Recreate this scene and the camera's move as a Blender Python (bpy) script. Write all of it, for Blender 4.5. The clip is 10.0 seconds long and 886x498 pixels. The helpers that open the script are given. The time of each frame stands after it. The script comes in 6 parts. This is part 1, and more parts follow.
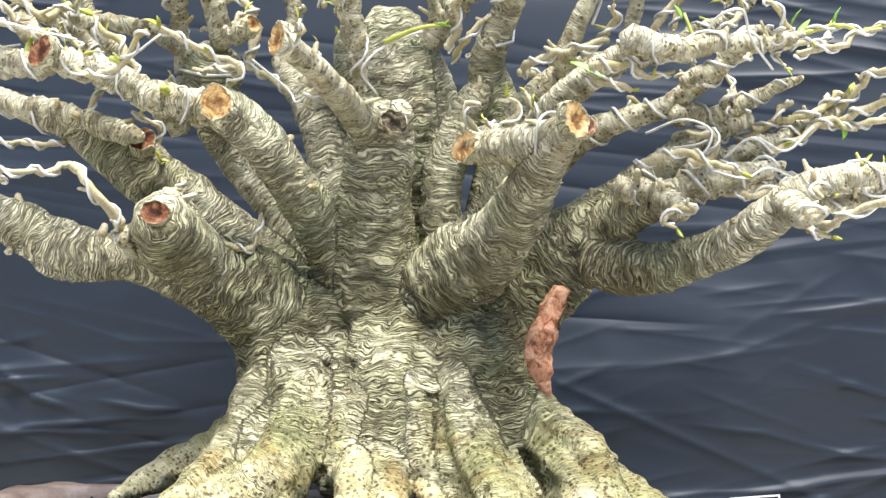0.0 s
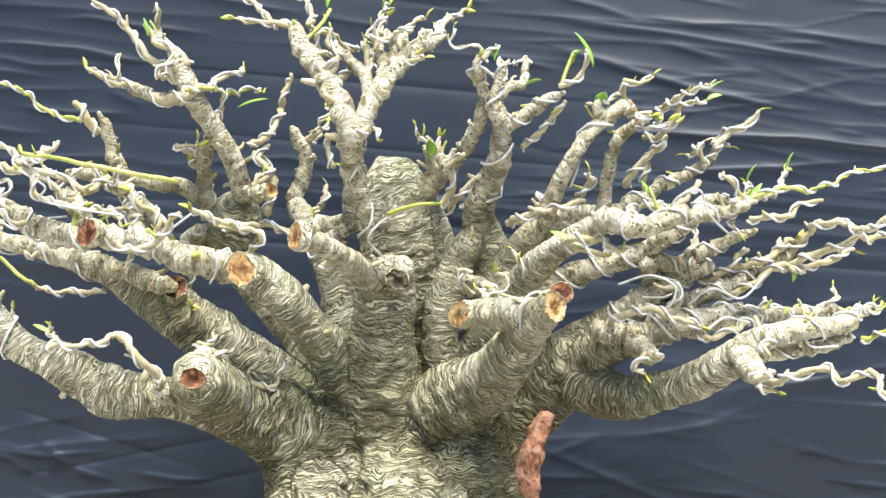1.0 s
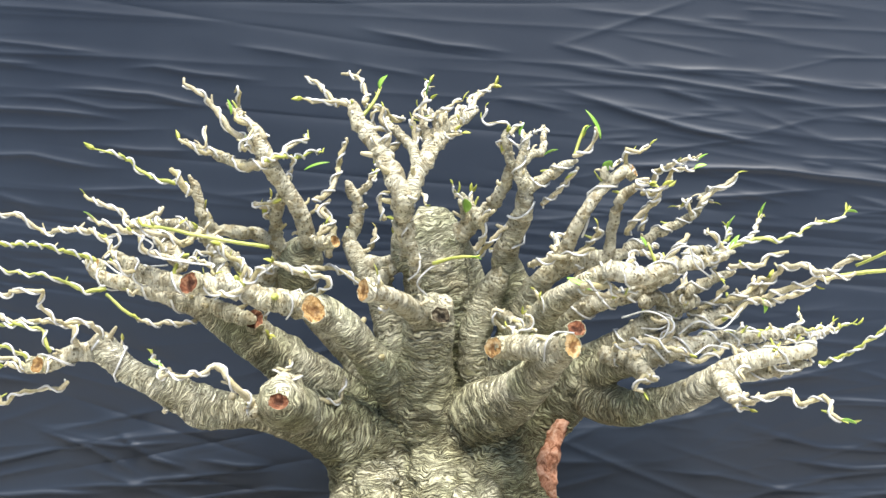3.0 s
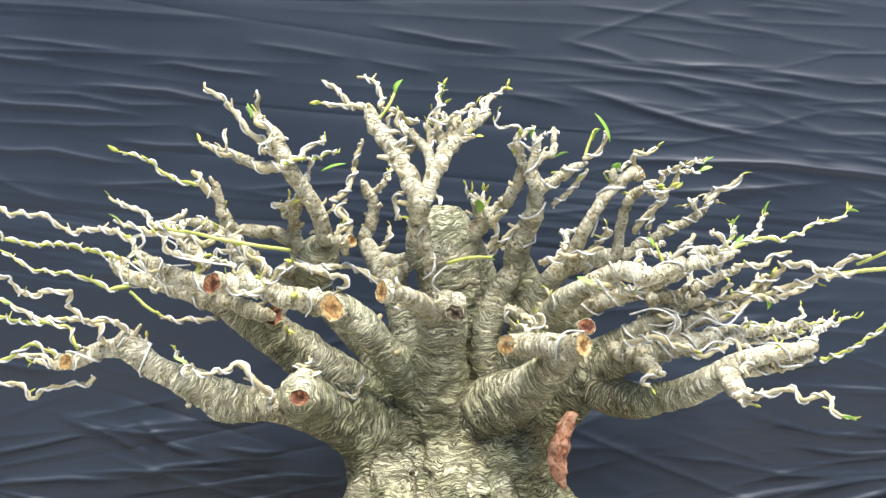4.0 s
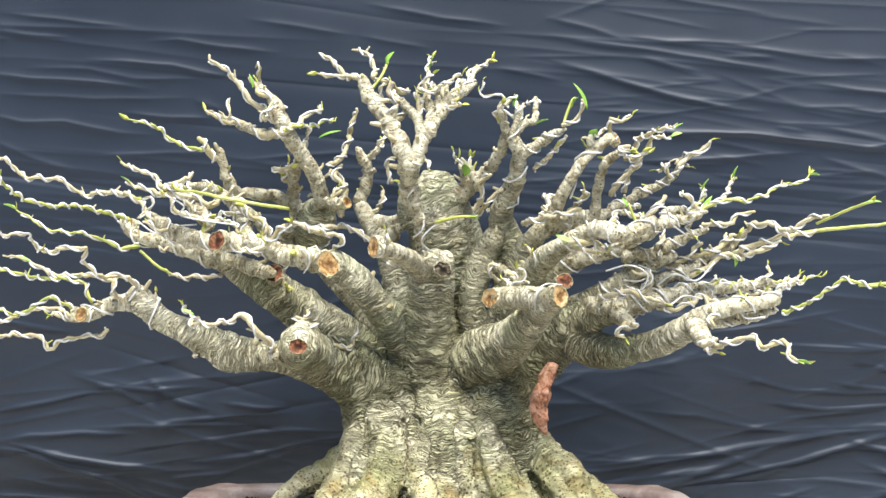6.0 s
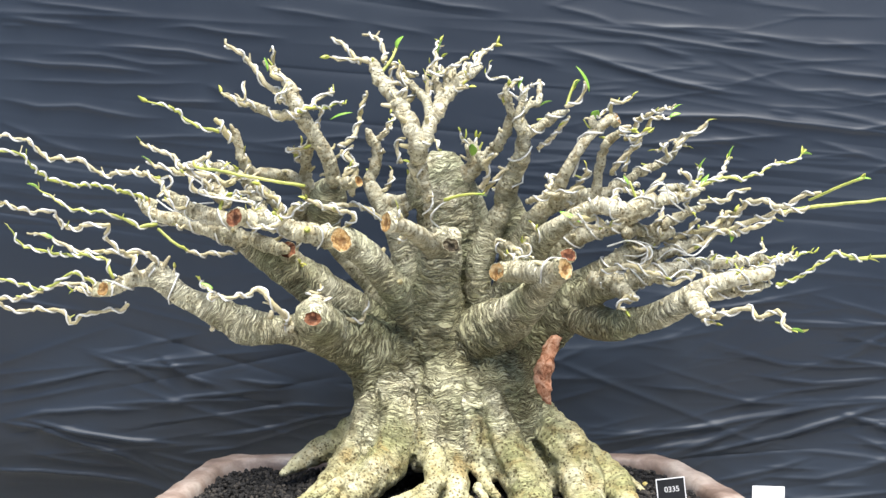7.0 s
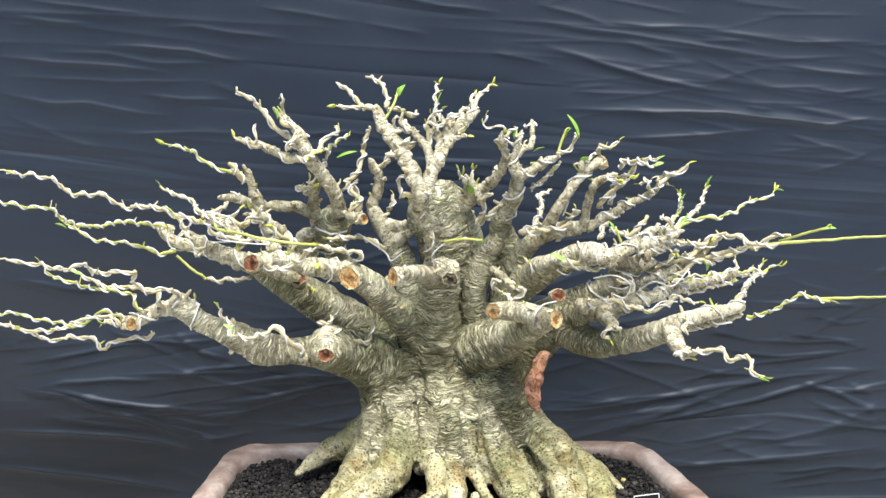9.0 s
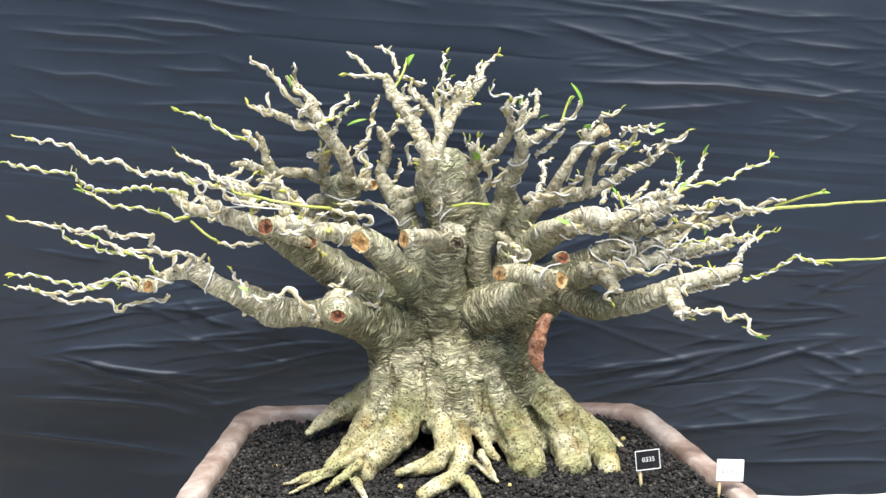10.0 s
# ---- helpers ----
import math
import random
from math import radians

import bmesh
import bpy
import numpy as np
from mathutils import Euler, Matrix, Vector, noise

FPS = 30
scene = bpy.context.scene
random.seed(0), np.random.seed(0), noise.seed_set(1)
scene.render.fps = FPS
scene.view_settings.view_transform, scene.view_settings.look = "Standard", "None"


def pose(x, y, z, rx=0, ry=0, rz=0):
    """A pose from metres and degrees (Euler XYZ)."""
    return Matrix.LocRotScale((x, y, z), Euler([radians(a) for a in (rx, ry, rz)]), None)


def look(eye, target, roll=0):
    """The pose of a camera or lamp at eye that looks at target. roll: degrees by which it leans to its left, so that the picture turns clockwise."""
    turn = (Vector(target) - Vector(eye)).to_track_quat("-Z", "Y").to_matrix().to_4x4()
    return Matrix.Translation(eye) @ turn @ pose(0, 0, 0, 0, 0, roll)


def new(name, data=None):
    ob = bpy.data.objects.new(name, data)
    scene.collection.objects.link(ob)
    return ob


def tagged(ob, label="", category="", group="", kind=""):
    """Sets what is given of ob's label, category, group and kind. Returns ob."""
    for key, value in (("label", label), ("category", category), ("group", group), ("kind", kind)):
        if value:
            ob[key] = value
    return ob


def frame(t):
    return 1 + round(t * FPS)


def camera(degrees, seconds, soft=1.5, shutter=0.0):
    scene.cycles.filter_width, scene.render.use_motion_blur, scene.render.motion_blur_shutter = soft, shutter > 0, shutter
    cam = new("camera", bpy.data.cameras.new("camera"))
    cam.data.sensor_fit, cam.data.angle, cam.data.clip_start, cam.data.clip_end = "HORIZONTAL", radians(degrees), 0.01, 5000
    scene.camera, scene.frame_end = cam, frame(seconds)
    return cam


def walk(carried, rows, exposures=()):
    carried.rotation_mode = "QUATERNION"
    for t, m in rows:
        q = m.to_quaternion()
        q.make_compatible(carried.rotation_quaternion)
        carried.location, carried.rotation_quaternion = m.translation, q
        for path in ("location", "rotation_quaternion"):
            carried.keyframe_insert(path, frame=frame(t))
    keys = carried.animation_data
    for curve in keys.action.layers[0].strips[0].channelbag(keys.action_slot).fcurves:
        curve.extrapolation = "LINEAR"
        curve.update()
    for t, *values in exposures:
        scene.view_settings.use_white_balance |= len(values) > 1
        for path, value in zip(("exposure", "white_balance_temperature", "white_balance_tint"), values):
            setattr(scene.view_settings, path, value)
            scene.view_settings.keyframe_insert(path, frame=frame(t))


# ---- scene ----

cam = camera(38.0, 10.0)

# ---- the camera and its walk ----
PATH = [
    (0, (0.06, -1.153, 0.1701), (0.001, 0.8437, 0.2689), 1.4),
    (0.5, (0.06, -1.238, 0.2449), (0.002, 0.7608, 0.3043), 0.9),
    (1, (0.066, -1.3057, 0.3622), (0.004, 0.6928, 0.3473), 0.3),
    (1.5, (0.072, -1.3668, 0.4246), (0.009, 0.6318, 0.3705), 0.2),
    (2, (0.078, -1.4402, 0.4641), (0.015, 0.5582, 0.3889), 0.2),
    (2.5, (0.049, -1.5148, 0.4615), (0.001, 0.4829, 0.3793), 0.1),
    (4, (0.004, -1.6091, 0.5141), (-0.037, 0.3847, 0.362), -0.2),
    (4.5, (0.004, -1.6338, 0.5076), (-0.038, 0.3596, 0.3524), -0.2),
    (5, (0.013, -1.6693, 0.495), (-0.033, 0.3242, 0.3399), -0.2),
    (5.5, (0.026, -1.6952, 0.4966), (-0.023, 0.2973, 0.3325), -0.2),
    (7, (0.001, -1.7908, 0.475), (-0.028, 0.2007, 0.2909), -0.3),
    (7.5, (-0.021, -1.8276, 0.4898), (-0.035, 0.1617, 0.2828), -0.3),
    (8, (-0.023, -1.8494, 0.5934), (-0.024, 0.1284, 0.2911), -0.2),
    (8.5, (-0.022, -1.8555, 0.7126), (-0.019, 0.1042, 0.3107), -0.4),
    (9, (-0.034, -1.877, 0.8193), (-0.022, 0.0614, 0.325), -0.3),
    (9.5, (-0.032, -1.9046, 0.8251), (-0.018, 0.0278, 0.3103), -0.3),
    (10, (-0.073, -1.943, 0.8028), (-0.032, -0.0105, 0.289), -0.1),
]
walk(cam, [(t, look(eye, target, roll)) for t, eye, target, roll in PATH],
     exposures=[(0.0, 1.0), (2.5, 0.95), (5.5, 0.89), (8.0, 0.81), (10.0, 0.73)])

# ---- world and sun ----
world = bpy.data.worlds.new("sky")
scene.world = world
world.use_nodes = True
wn = world.node_tree
wn.nodes.clear()
sky = wn.nodes.new("ShaderNodeTexSky")
sky.sky_type = "NISHITA"
sky.sun_disc = False
SUN_EL, SUN_AZ = radians(71), radians(165)      # azimuth clockwise from +y
sky.sun_elevation, sky.sun_rotation = SUN_EL, SUN_AZ
bg = wn.nodes.new("ShaderNodeBackground")
bg.inputs[1].default_value = 0.14
wo = wn.nodes.new("ShaderNodeOutputWorld")
wn.links.new(sky.outputs[0], bg.inputs[0])
wn.links.new(bg.outputs[0], wo.inputs[0])

sun = new("sun", bpy.data.lights.new("sun", "SUN"))
sun.data.energy, sun.data.angle, sun.data.color = 5.6, radians(38.0), (1.0, 0.965, 0.90)
sun_way = Vector((math.sin(SUN_AZ) * math.cos(SUN_EL), math.cos(SUN_AZ) * math.cos(SUN_EL), math.sin(SUN_EL)))
sun.matrix_world = look(sun_way * 5, (0, 0, 0))


# ---- materials ----
class Mat:
    """A node material with a principled shader and short ways to add nodes."""

    def __init__(self, name, rough=0.7, metal=0.0, spec=0.5):
        self.m = bpy.data.materials.new(name)
        self.m.use_nodes = True
        self.t = self.m.node_tree
        self.b = self.t.nodes["Principled BSDF"]
        self.b.inputs["Roughness"].default_value = rough
        self.b.inputs["Metallic"].default_value = metal
        self.b.inputs["Specular IOR Level"].default_value = spec

    def node(self, kind, **sets):
        n = self.t.nodes.new(kind)
        for key, value in sets.items():
            n.inputs[key.replace("_", " ")].default_value = value
        return n

    def link(self, a, b):
        self.t.links.new(a, b)

    def place(self):
        return self.t.nodes.new("ShaderNodeTexCoord").outputs["Object"]

    def noise(self, scale, detail=4.0, rough=0.55, where=None, w=None, distort=0.0):
        n = self.t.nodes.new("ShaderNodeTexNoise")
        n.inputs["Scale"].default_value = scale
        n.inputs["Detail"].default_value = detail
        n.inputs["Roughness"].default_value = rough
        n.inputs["Distortion"].default_value = distort
        if w is not None:
            n.noise_dimensions = "4D"
            self.link(w, n.inputs["W"])
        self.link(where if where is not None else self.place(), n.inputs["Vector"])
        return n.outputs["Fac"]

    def ramp(self, fac, *stops):
        r = self.t.nodes.new("ShaderNodeValToRGB")
        while len(r.color_ramp.elements) < len(stops):
            r.color_ramp.elements.new(0.5)
        for e, (at, c) in zip(r.color_ramp.elements, stops):
            e.position, e.color = at, (*c, 1.0) if not isinstance(c, (int, float)) else (c, c, c, 1.0)
        self.link(fac, r.inputs[0])
        return r.outputs[0]

    def mix(self, fac, a, b, blend="MIX"):
        n = self.t.nodes.new("ShaderNodeMix")
        n.data_type, n.blend_type = "RGBA", blend
        for value, at in ((fac, 0), (a, 6), (b, 7)):
            if isinstance(value, (int, float)):
                n.inputs[at].default_value = value
            elif isinstance(value, tuple):
                n.inputs[at].default_value = (*value, 1.0)
            else:
                self.link(value, n.inputs[at])
        return n.outputs[2]

    def math(self, op, a, b=0.0, clamp=False):
        n = self.t.nodes.new("ShaderNodeMath")
        n.operation, n.use_clamp = op, clamp
        for at, value in enumerate((a, b)):
            if isinstance(value, (int, float)):
                n.inputs[at].default_value = value
            else:
                self.link(value, n.inputs[at])
        return n.outputs[0]

    def attr(self, name):
        n = self.t.nodes.new("ShaderNodeAttribute")
        n.attribute_name = name
        return n.outputs["Fac"]

    def bump(self, height, strength, distance, under=None):
        n = self.t.nodes.new("ShaderNodeBump")
        n.inputs["Strength"].default_value = strength
        n.inputs["Distance"].default_value = distance
        self.link(height, n.inputs["Height"])
        if under is not None:
            self.link(under, n.inputs["Normal"])
        self.link(n.outputs[0], self.b.inputs["Normal"])
        return n.outputs[0]

    def colour(self, c):
        if isinstance(c, tuple):
            self.b.inputs["Base Color"].default_value = (*c, 1.0)
        else:
            self.link(c, self.b.inputs["Base Color"])
        return self


def make_bark():
    """Pale khaki bark with crisp dark wrinkles that run round each limb, green bloom, corky dots and yellower roots."""
    k = Mat("bark", 0.74, spec=0.28)
    along, root, tip = k.attr("along"), k.attr("root"), k.attr("tip")
    where = k.place()

    def off(noise_value, by):
        return k.math("MULTIPLY", k.math("SUBTRACT", noise_value, 0.5), by)

    def crossing(scale, detail, run, pace):
        n = k.noise(scale, detail, 0.5, where, k.math("MULTIPLY", run, pace))
        return k.math("ABSOLUTE", k.math("SUBTRACT", n, 0.5))

    run = k.math("ADD", along, k.math("ADD", off(k.noise(24.0, 2.0, 0.5, where), 0.035), off(k.noise(95.0, 2.0, 0.5, where), 0.0045)))
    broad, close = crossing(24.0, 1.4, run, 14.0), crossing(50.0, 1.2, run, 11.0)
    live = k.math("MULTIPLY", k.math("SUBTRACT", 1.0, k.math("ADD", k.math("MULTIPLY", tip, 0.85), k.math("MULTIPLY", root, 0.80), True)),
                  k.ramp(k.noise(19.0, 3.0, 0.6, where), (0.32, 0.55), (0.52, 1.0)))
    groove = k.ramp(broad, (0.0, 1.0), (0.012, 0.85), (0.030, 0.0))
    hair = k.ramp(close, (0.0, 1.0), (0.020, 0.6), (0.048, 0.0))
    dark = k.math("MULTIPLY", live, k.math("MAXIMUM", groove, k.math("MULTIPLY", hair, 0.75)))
    fine = k.noise(260.0, 4.0, 0.65, where)
    # colour: khaki, greener and browner in patches, whiter towards the thin wood
    pale = k.ramp(k.noise(12.0, 5.0, 0.62, where), (0.33, (0.47, 0.43, 0.255)), (0.48, (0.66, 0.62, 0.43)), (0.66, (0.82, 0.79, 0.61)))
    bloom = k.ramp(k.noise(8.0, 4.0, 0.65, where), (0.44, 0.0), (0.60, 0.8))
    pale = k.mix(k.math("MULTIPLY", bloom, k.math("SUBTRACT", 1.0, k.math("MULTIPLY", tip, 0.8))), pale, (0.48, 0.495, 0.31))
    rust = k.ramp(k.noise(9.1, 5.0, 0.62, where), (0.56, 0.0), (0.70, 0.55))
    pale = k.mix(k.math("MULTIPLY", rust, k.math("SUBTRACT", 1.0, k.math("MULTIPLY", tip, 0.2))), pale, (0.33, 0.25, 0.13))
    pale = k.mix(k.math("MULTIPLY", tip, 0.55), pale, (0.68, 0.64, 0.50))
    scuffs = k.ramp(k.noise(85.0, 4.0, 0.65, where), (0.47, 0.0), (0.60, 0.8))
    pale = k.mix(k.math("MULTIPLY", tip, scuffs), pale, (0.27, 0.21, 0.10))
    old = k.ramp(k.noise(15.0, 5.0, 0.62, where), (0.34, (0.22, 0.20, 0.105)), (0.50, (0.38, 0.37, 0.215)), (0.66, (0.58, 0.56, 0.37)))
    moss = k.ramp(k.noise(7.0, 5.0, 0.68, where, distort=0.6), (0.47, 0.0), (0.62, 0.6))
    old = k.mix(moss, old, (0.20, 0.235, 0.105))
    pale = k.mix(k.math("MULTIPLY", k.attr("old"), 0.88), pale, old)
    gold = k.ramp(k.noise(20.0, 5.0, 0.62, where), (0.35, (0.31, 0.28, 0.13)), (0.5, (0.50, 0.465, 0.27)), (0.68, (0.72, 0.69, 0.49)))
    gold = k.mix(k.ramp(k.noise(13.0, 4.0, 0.6, where), (0.48, 0.0), (0.64, 0.75)), gold, (0.35, 0.36, 0.16))
    gold = k.mix(k.ramp(k.noise(24.0, 5.0, 0.65, where, distort=0.8), (0.50, 0.0), (0.66, 0.7)), gold, (0.36, 0.25, 0.09))
    colour = k.mix(root, pale, gold)
    colour = k.mix(0.35, colour, k.ramp(fine, (0.36, 0.35), (0.52, 1.0)), "MULTIPLY")
    # relief shading put into the colour: ridge tops lightened as highlights, groove lines darkened
    ridge_light = k.ramp(k.math("MINIMUM", broad, close), (0.02, 0.86), (0.07, 1.06), (0.12, 1.28))
    colour = k.mix(k.math("MULTIPLY", live, 0.8), colour, k.mix(1.0, colour, ridge_light, "MULTIPLY"))
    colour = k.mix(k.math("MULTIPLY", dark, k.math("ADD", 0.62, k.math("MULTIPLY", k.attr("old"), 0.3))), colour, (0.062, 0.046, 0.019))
    # corky dots, thickest on the roots
    pits = k.node("ShaderNodeTexVoronoi", Scale=210.0)
    k.link(where, pits.inputs["Vector"])
    pit = k.math("ADD", pits.outputs["Distance"], off(k.noise(70.0, 2.0, 0.5, where), 0.75))
    dots = k.ramp(k.math("SUBTRACT", pit, k.math("MULTIPLY", root, 0.08)), (0.16, 1.0), (0.27, 0.0))
    colour = k.mix(k.math("MULTIPLY", dots, k.math("ADD", 0.5, k.math("MULTIPLY", k.math("MAXIMUM", root, tip), 0.35))), colour, (0.10, 0.08, 0.035))
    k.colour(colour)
    lumps = k.math("MULTIPLY", root, k.noise(52.0, 4.0, 0.6, where, distort=0.7))
    one = k.bump(k.math("ADD", k.math("MULTIPLY", fine, 0.12), lumps), 0.9, 0.008)
    ridges = k.math("ADD", k.math("MULTIPLY", k.ramp(broad, (0.0, 0.0), (0.05, 0.8), (0.12, 1.0)), 0.65), k.math("MULTIPLY", k.ramp(close, (0.0, 0.0), (0.07, 1.0)), 0.35))
    k.bump(k.math("MULTIPLY", k.math("ADD", 0.15, live, True), ridges), 1.0, 0.0062, one)
    return k.m


def make_young():
    """Young grey-green bark of the twigs."""
    k = Mat("young_bark", 0.65, spec=0.35)
    along = k.attr("along")
    where = k.place()
    streak = k.noise(60.0, 3.0, 0.6, where, k.math("MULTIPLY", along, 60.0))
    k.colour(k.mix(k.ramp(k.noise(30.0, 4.0, 0.6, where), (0.48, 0.0), (0.64, 0.7)), k.ramp(streak, (0.32, (0.24, 0.18, 0.09)), (0.48, (0.50, 0.445, 0.285)), (0.68, (0.68, 0.62, 0.465))), (0.36, 0.31, 0.12)))
    k.bump(streak, 0.5, 0.001)
    return k.m


def make_shoot():
    k = Mat("green_shoot", 0.45, spec=0.5)
    k.colour(k.ramp(k.noise(45.0, 3.0), (0.3, (0.22, 0.25, 0.05)), (0.55, (0.42, 0.45, 0.10)), (0.75, (0.50, 0.47, 0.17))))
    return k.m


def make_wire():
    k = Mat("aluminium_wire", 0.45, 0.25, 0.5)
    k.colour(k.ramp(k.noise(90.0, 3.0), (0.3, (0.50, 0.50, 0.48)), (0.65, (0.76, 0.76, 0.73))))
    k.bump(k.noise(300.0, 2.0), 0.15, 0.0005)
    return k.m


def make_cut(name, dark, mid, light):
    k = Mat(name, 0.75, spec=0.25)
    where = k.place()
    n = k.noise(85.0, 5.0, 0.7, where, distort=1.2)
    heart = k.ramp(k.math("ADD", k.attr("heart"), k.math("MULTIPLY", k.math("SUBTRACT", k.noise(140.0, 3.0, 0.6, where), 0.5), 1.6)), (0.35, 0.0), (0.8, 0.85))
    k.colour(k.mix(heart, k.ramp(n, (0.38, dark), (0.50, mid), (0.66, light)), dark))
    k.bump(n, 0.8, 0.003)
    return k.m


def make_bud():
    k = Mat("bud_leaf", 0.45, spec=0.4)
    k.colour(k.ramp(k.noise(70.0, 3.0), (0.3, (0.25, 0.30, 0.04)), (0.55, (0.48, 0.50, 0.10)), (0.75, (0.52, 0.42, 0.16))))
    return k.m


def make_leaf():
    k = Mat("leaf", 0.4, spec=0.5)
    k.colour(k.ramp(k.noise(60.0, 3.0), (0.3, (0.13, 0.30, 0.03)), (0.7, (0.30, 0.50, 0.08))))
    k.b.inputs["Subsurface Weight"].default_value = 0.15
    k.b.inputs["Subsurface Radius"].default_value = (0.002, 0.003, 0.001)
    return k.m


def make_cloth():
    """Dark slate-blue satin polyester."""
    k = Mat("slate_satin", 0.45, spec=0.4)
    where = k.place()
    soft = k.noise(3.0, 4.0, 0.55, where)
    k.colour(k.ramp(soft, (0.3, (0.0080, 0.0146, 0.0272)), (0.7, (0.0132, 0.0220, 0.0372))))
    k.link(k.ramp(soft, (0.3, 0.50), (0.7, 0.60)), k.b.inputs["Roughness"])
    apart = k.node("ShaderNodeSeparateXYZ")
    k.link(where, apart.inputs[0])
    low = k.ramp(apart.outputs[2], (0.0, 1.0), (0.45, 0.12))

    def slanted(rz, along, across, seed):
        n = k.node("ShaderNodeMapping", Rotation=(0.0, rz, 0.0), Scale=(along, 1.0, across), Location=(seed, seed, seed))
        bent = k.t.nodes.new("ShaderNodeVectorMath")
        bent.operation = "MULTIPLY_ADD"
        warp = k.t.nodes.new("ShaderNodeTexNoise")
        warp.inputs["Scale"].default_value, warp.inputs["Detail"].default_value = 4.0, 2.0
        k.link(where, warp.inputs["Vector"])
        k.link(warp.outputs["Color"], bent.inputs[0])
        bent.inputs[1].default_value = (0.045, 0.0, 0.045)
        k.link(where, bent.inputs[2])
        k.link(bent.outputs[0], n.inputs["Vector"])
        return n.outputs[0]

    def facets(rz, along, across, seed):
        n = k.t.nodes.new("ShaderNodeTexVoronoi")
        n.inputs["Scale"].default_value = 1.0
        k.link(slanted(rz, along, across, seed), n.inputs["Vector"])
        return n.outputs["Distance"]

    planes = k.math("MULTIPLY", facets(0.10, 3.2, 9.0, 2.0), low)
    a = k.bump(planes, 0.5, 0.010)
    k.bump(k.noise(900.0, 1.0, 0.4, where), 0.10, 0.0004, a)
    return k.m


def make_plain(name, dark, light, scale, rough, bump=0.3, deep=0.001, spec=0.5):
    k = Mat(name, rough, spec=spec)
    n = k.noise(scale, 5.0, 0.6)
    k.colour(k.ramp(n, (0.3, dark), (0.7, light)))
    if bump:
        k.bump(n, bump, deep)
    return k.m


def make_pot():
    """Brown-pink unglazed stoneware, worn, with pale bands and specks."""
    k = Mat("stoneware", 0.5, spec=0.45)
    where = k.place()
    big = k.noise(10.0, 5.0, 0.6, where, distort=0.8)
    fine = k.noise(120.0, 4.0, 0.6, where)
    c = k.ramp(big, (0.3, (0.10, 0.062, 0.045)), (0.5, (0.27, 0.20, 0.165)), (0.68, (0.50, 0.43, 0.38)))
    c = k.mix(0.4, c, k.ramp(fine, (0.3, 0.45), (0.65, 1.0)), "MULTIPLY")
    k.colour(c)
    k.bump(fine, 0.4, 0.001)
    return k.m


def make_grit():
    k = Mat("lava_grit", 0.85, spec=0.3)
    n = k.noise(400.0, 4.0, 0.6)
    info = k.t.nodes.new("ShaderNodeNewGeometry").outputs["Random Per Island"]
    base = k.ramp(info, (0.0, (0.008, 0.008, 0.008)), (0.75, (0.030, 0.028, 0.027)), (1.0, (0.085, 0.074, 0.062)))
    k.colour(k.mix(0.5, base, k.ramp(n, (0.3, 0.3), (0.7, 1.0)), "MULTIPLY"))
    k.bump(n, 0.6, 0.001)
    return k.m


BARK, YOUNG, SHOOT, WIRE = make_bark(), make_young(), make_shoot(), make_wire()
CUT_TAN = make_cut("fresh_cut_wood", (0.16, 0.075, 0.025), (0.47, 0.29, 0.11), (0.62, 0.48, 0.28))
CUT_RED = make_cut("red_cut_wood", (0.05, 0.018, 0.01), (0.19, 0.068, 0.032), (0.40, 0.23, 0.13))
CUT_DARK = make_cut("knot_wood", (0.015, 0.012, 0.008), (0.08, 0.06, 0.035), (0.32, 0.28, 0.19))
CUT_PINK = make_cut("pink_heartwood", (0.19, 0.065, 0.03), (0.53, 0.25, 0.145), (0.76, 0.50, 0.36))
BUD = make_bud()
LEAF, CLOTH, POT, GRIT = make_leaf(), make_cloth(), make_pot(), make_grit()
SOIL = make_plain("soil", (0.008, 0.008, 0.008), (0.03, 0.028, 0.026), 60.0, 0.9, 0.8, 0.004, 0.2)
LINEN = make_plain("white_linen", (0.72, 0.72, 0.71), (0.82, 0.82, 0.81), 30.0, 0.8, 0.3, 0.001, 0.3)
CARD_BLACK = make_plain("black_card", (0.010, 0.011, 0.013), (0.02, 0.021, 0.024), 80.0, 0.4, 0.05)
CARD_WHITE = make_plain("white_card", (0.76, 0.77, 0.78), (0.83, 0.83, 0.84), 80.0, 0.5, 0.05)
INK_GREY = make_plain("faded_ink", (0.50, 0.50, 0.52), (0.62, 0.62, 0.63), 200.0, 0.6, 0.0)
STICK = make_plain("bamboo", (0.50, 0.38, 0.20), (0.66, 0.54, 0.33), 90.0, 0.6, 0.2)
PELLET = make_plain("fertiliser", (0.45, 0.36, 0.10), (0.62, 0.52, 0.20), 200.0, 0.6, 0.3)
PLASTER = make_plain("weathered_plaster", (0.22, 0.21, 0.18), (0.34, 0.33, 0.29), 3.0, 0.9, 0.4, 0.01, 0.2)
BOUNCE_GROUND = make_plain("pale_bounce_ground", (0.46, 0.43, 0.37), (0.62, 0.59, 0.52), 5.0, 0.9, 0.5, 0.01, 0.2)


# ---- building helpers ----
def mesh_of(name, verts, faces, material, smooth=True, **values):
    me = bpy.data.meshes.new(name)
    me.from_pydata([tuple(v) for v in verts], [], [tuple(f) for f in faces])
    me.materials.append(material)
    if smooth:
        me.polygons.foreach_set("use_smooth", [True] * len(me.polygons))
    for key, value in values.items():
        me.attributes.new(key, "FLOAT", "POINT").data.foreach_set("value", np.asarray(value, dtype=np.float32))
    me.update()
    return me


def part_mesh(name, me, parent, label=""):
    ob = new(name, me)
    ob.parent = parent
    return tagged(ob, label)


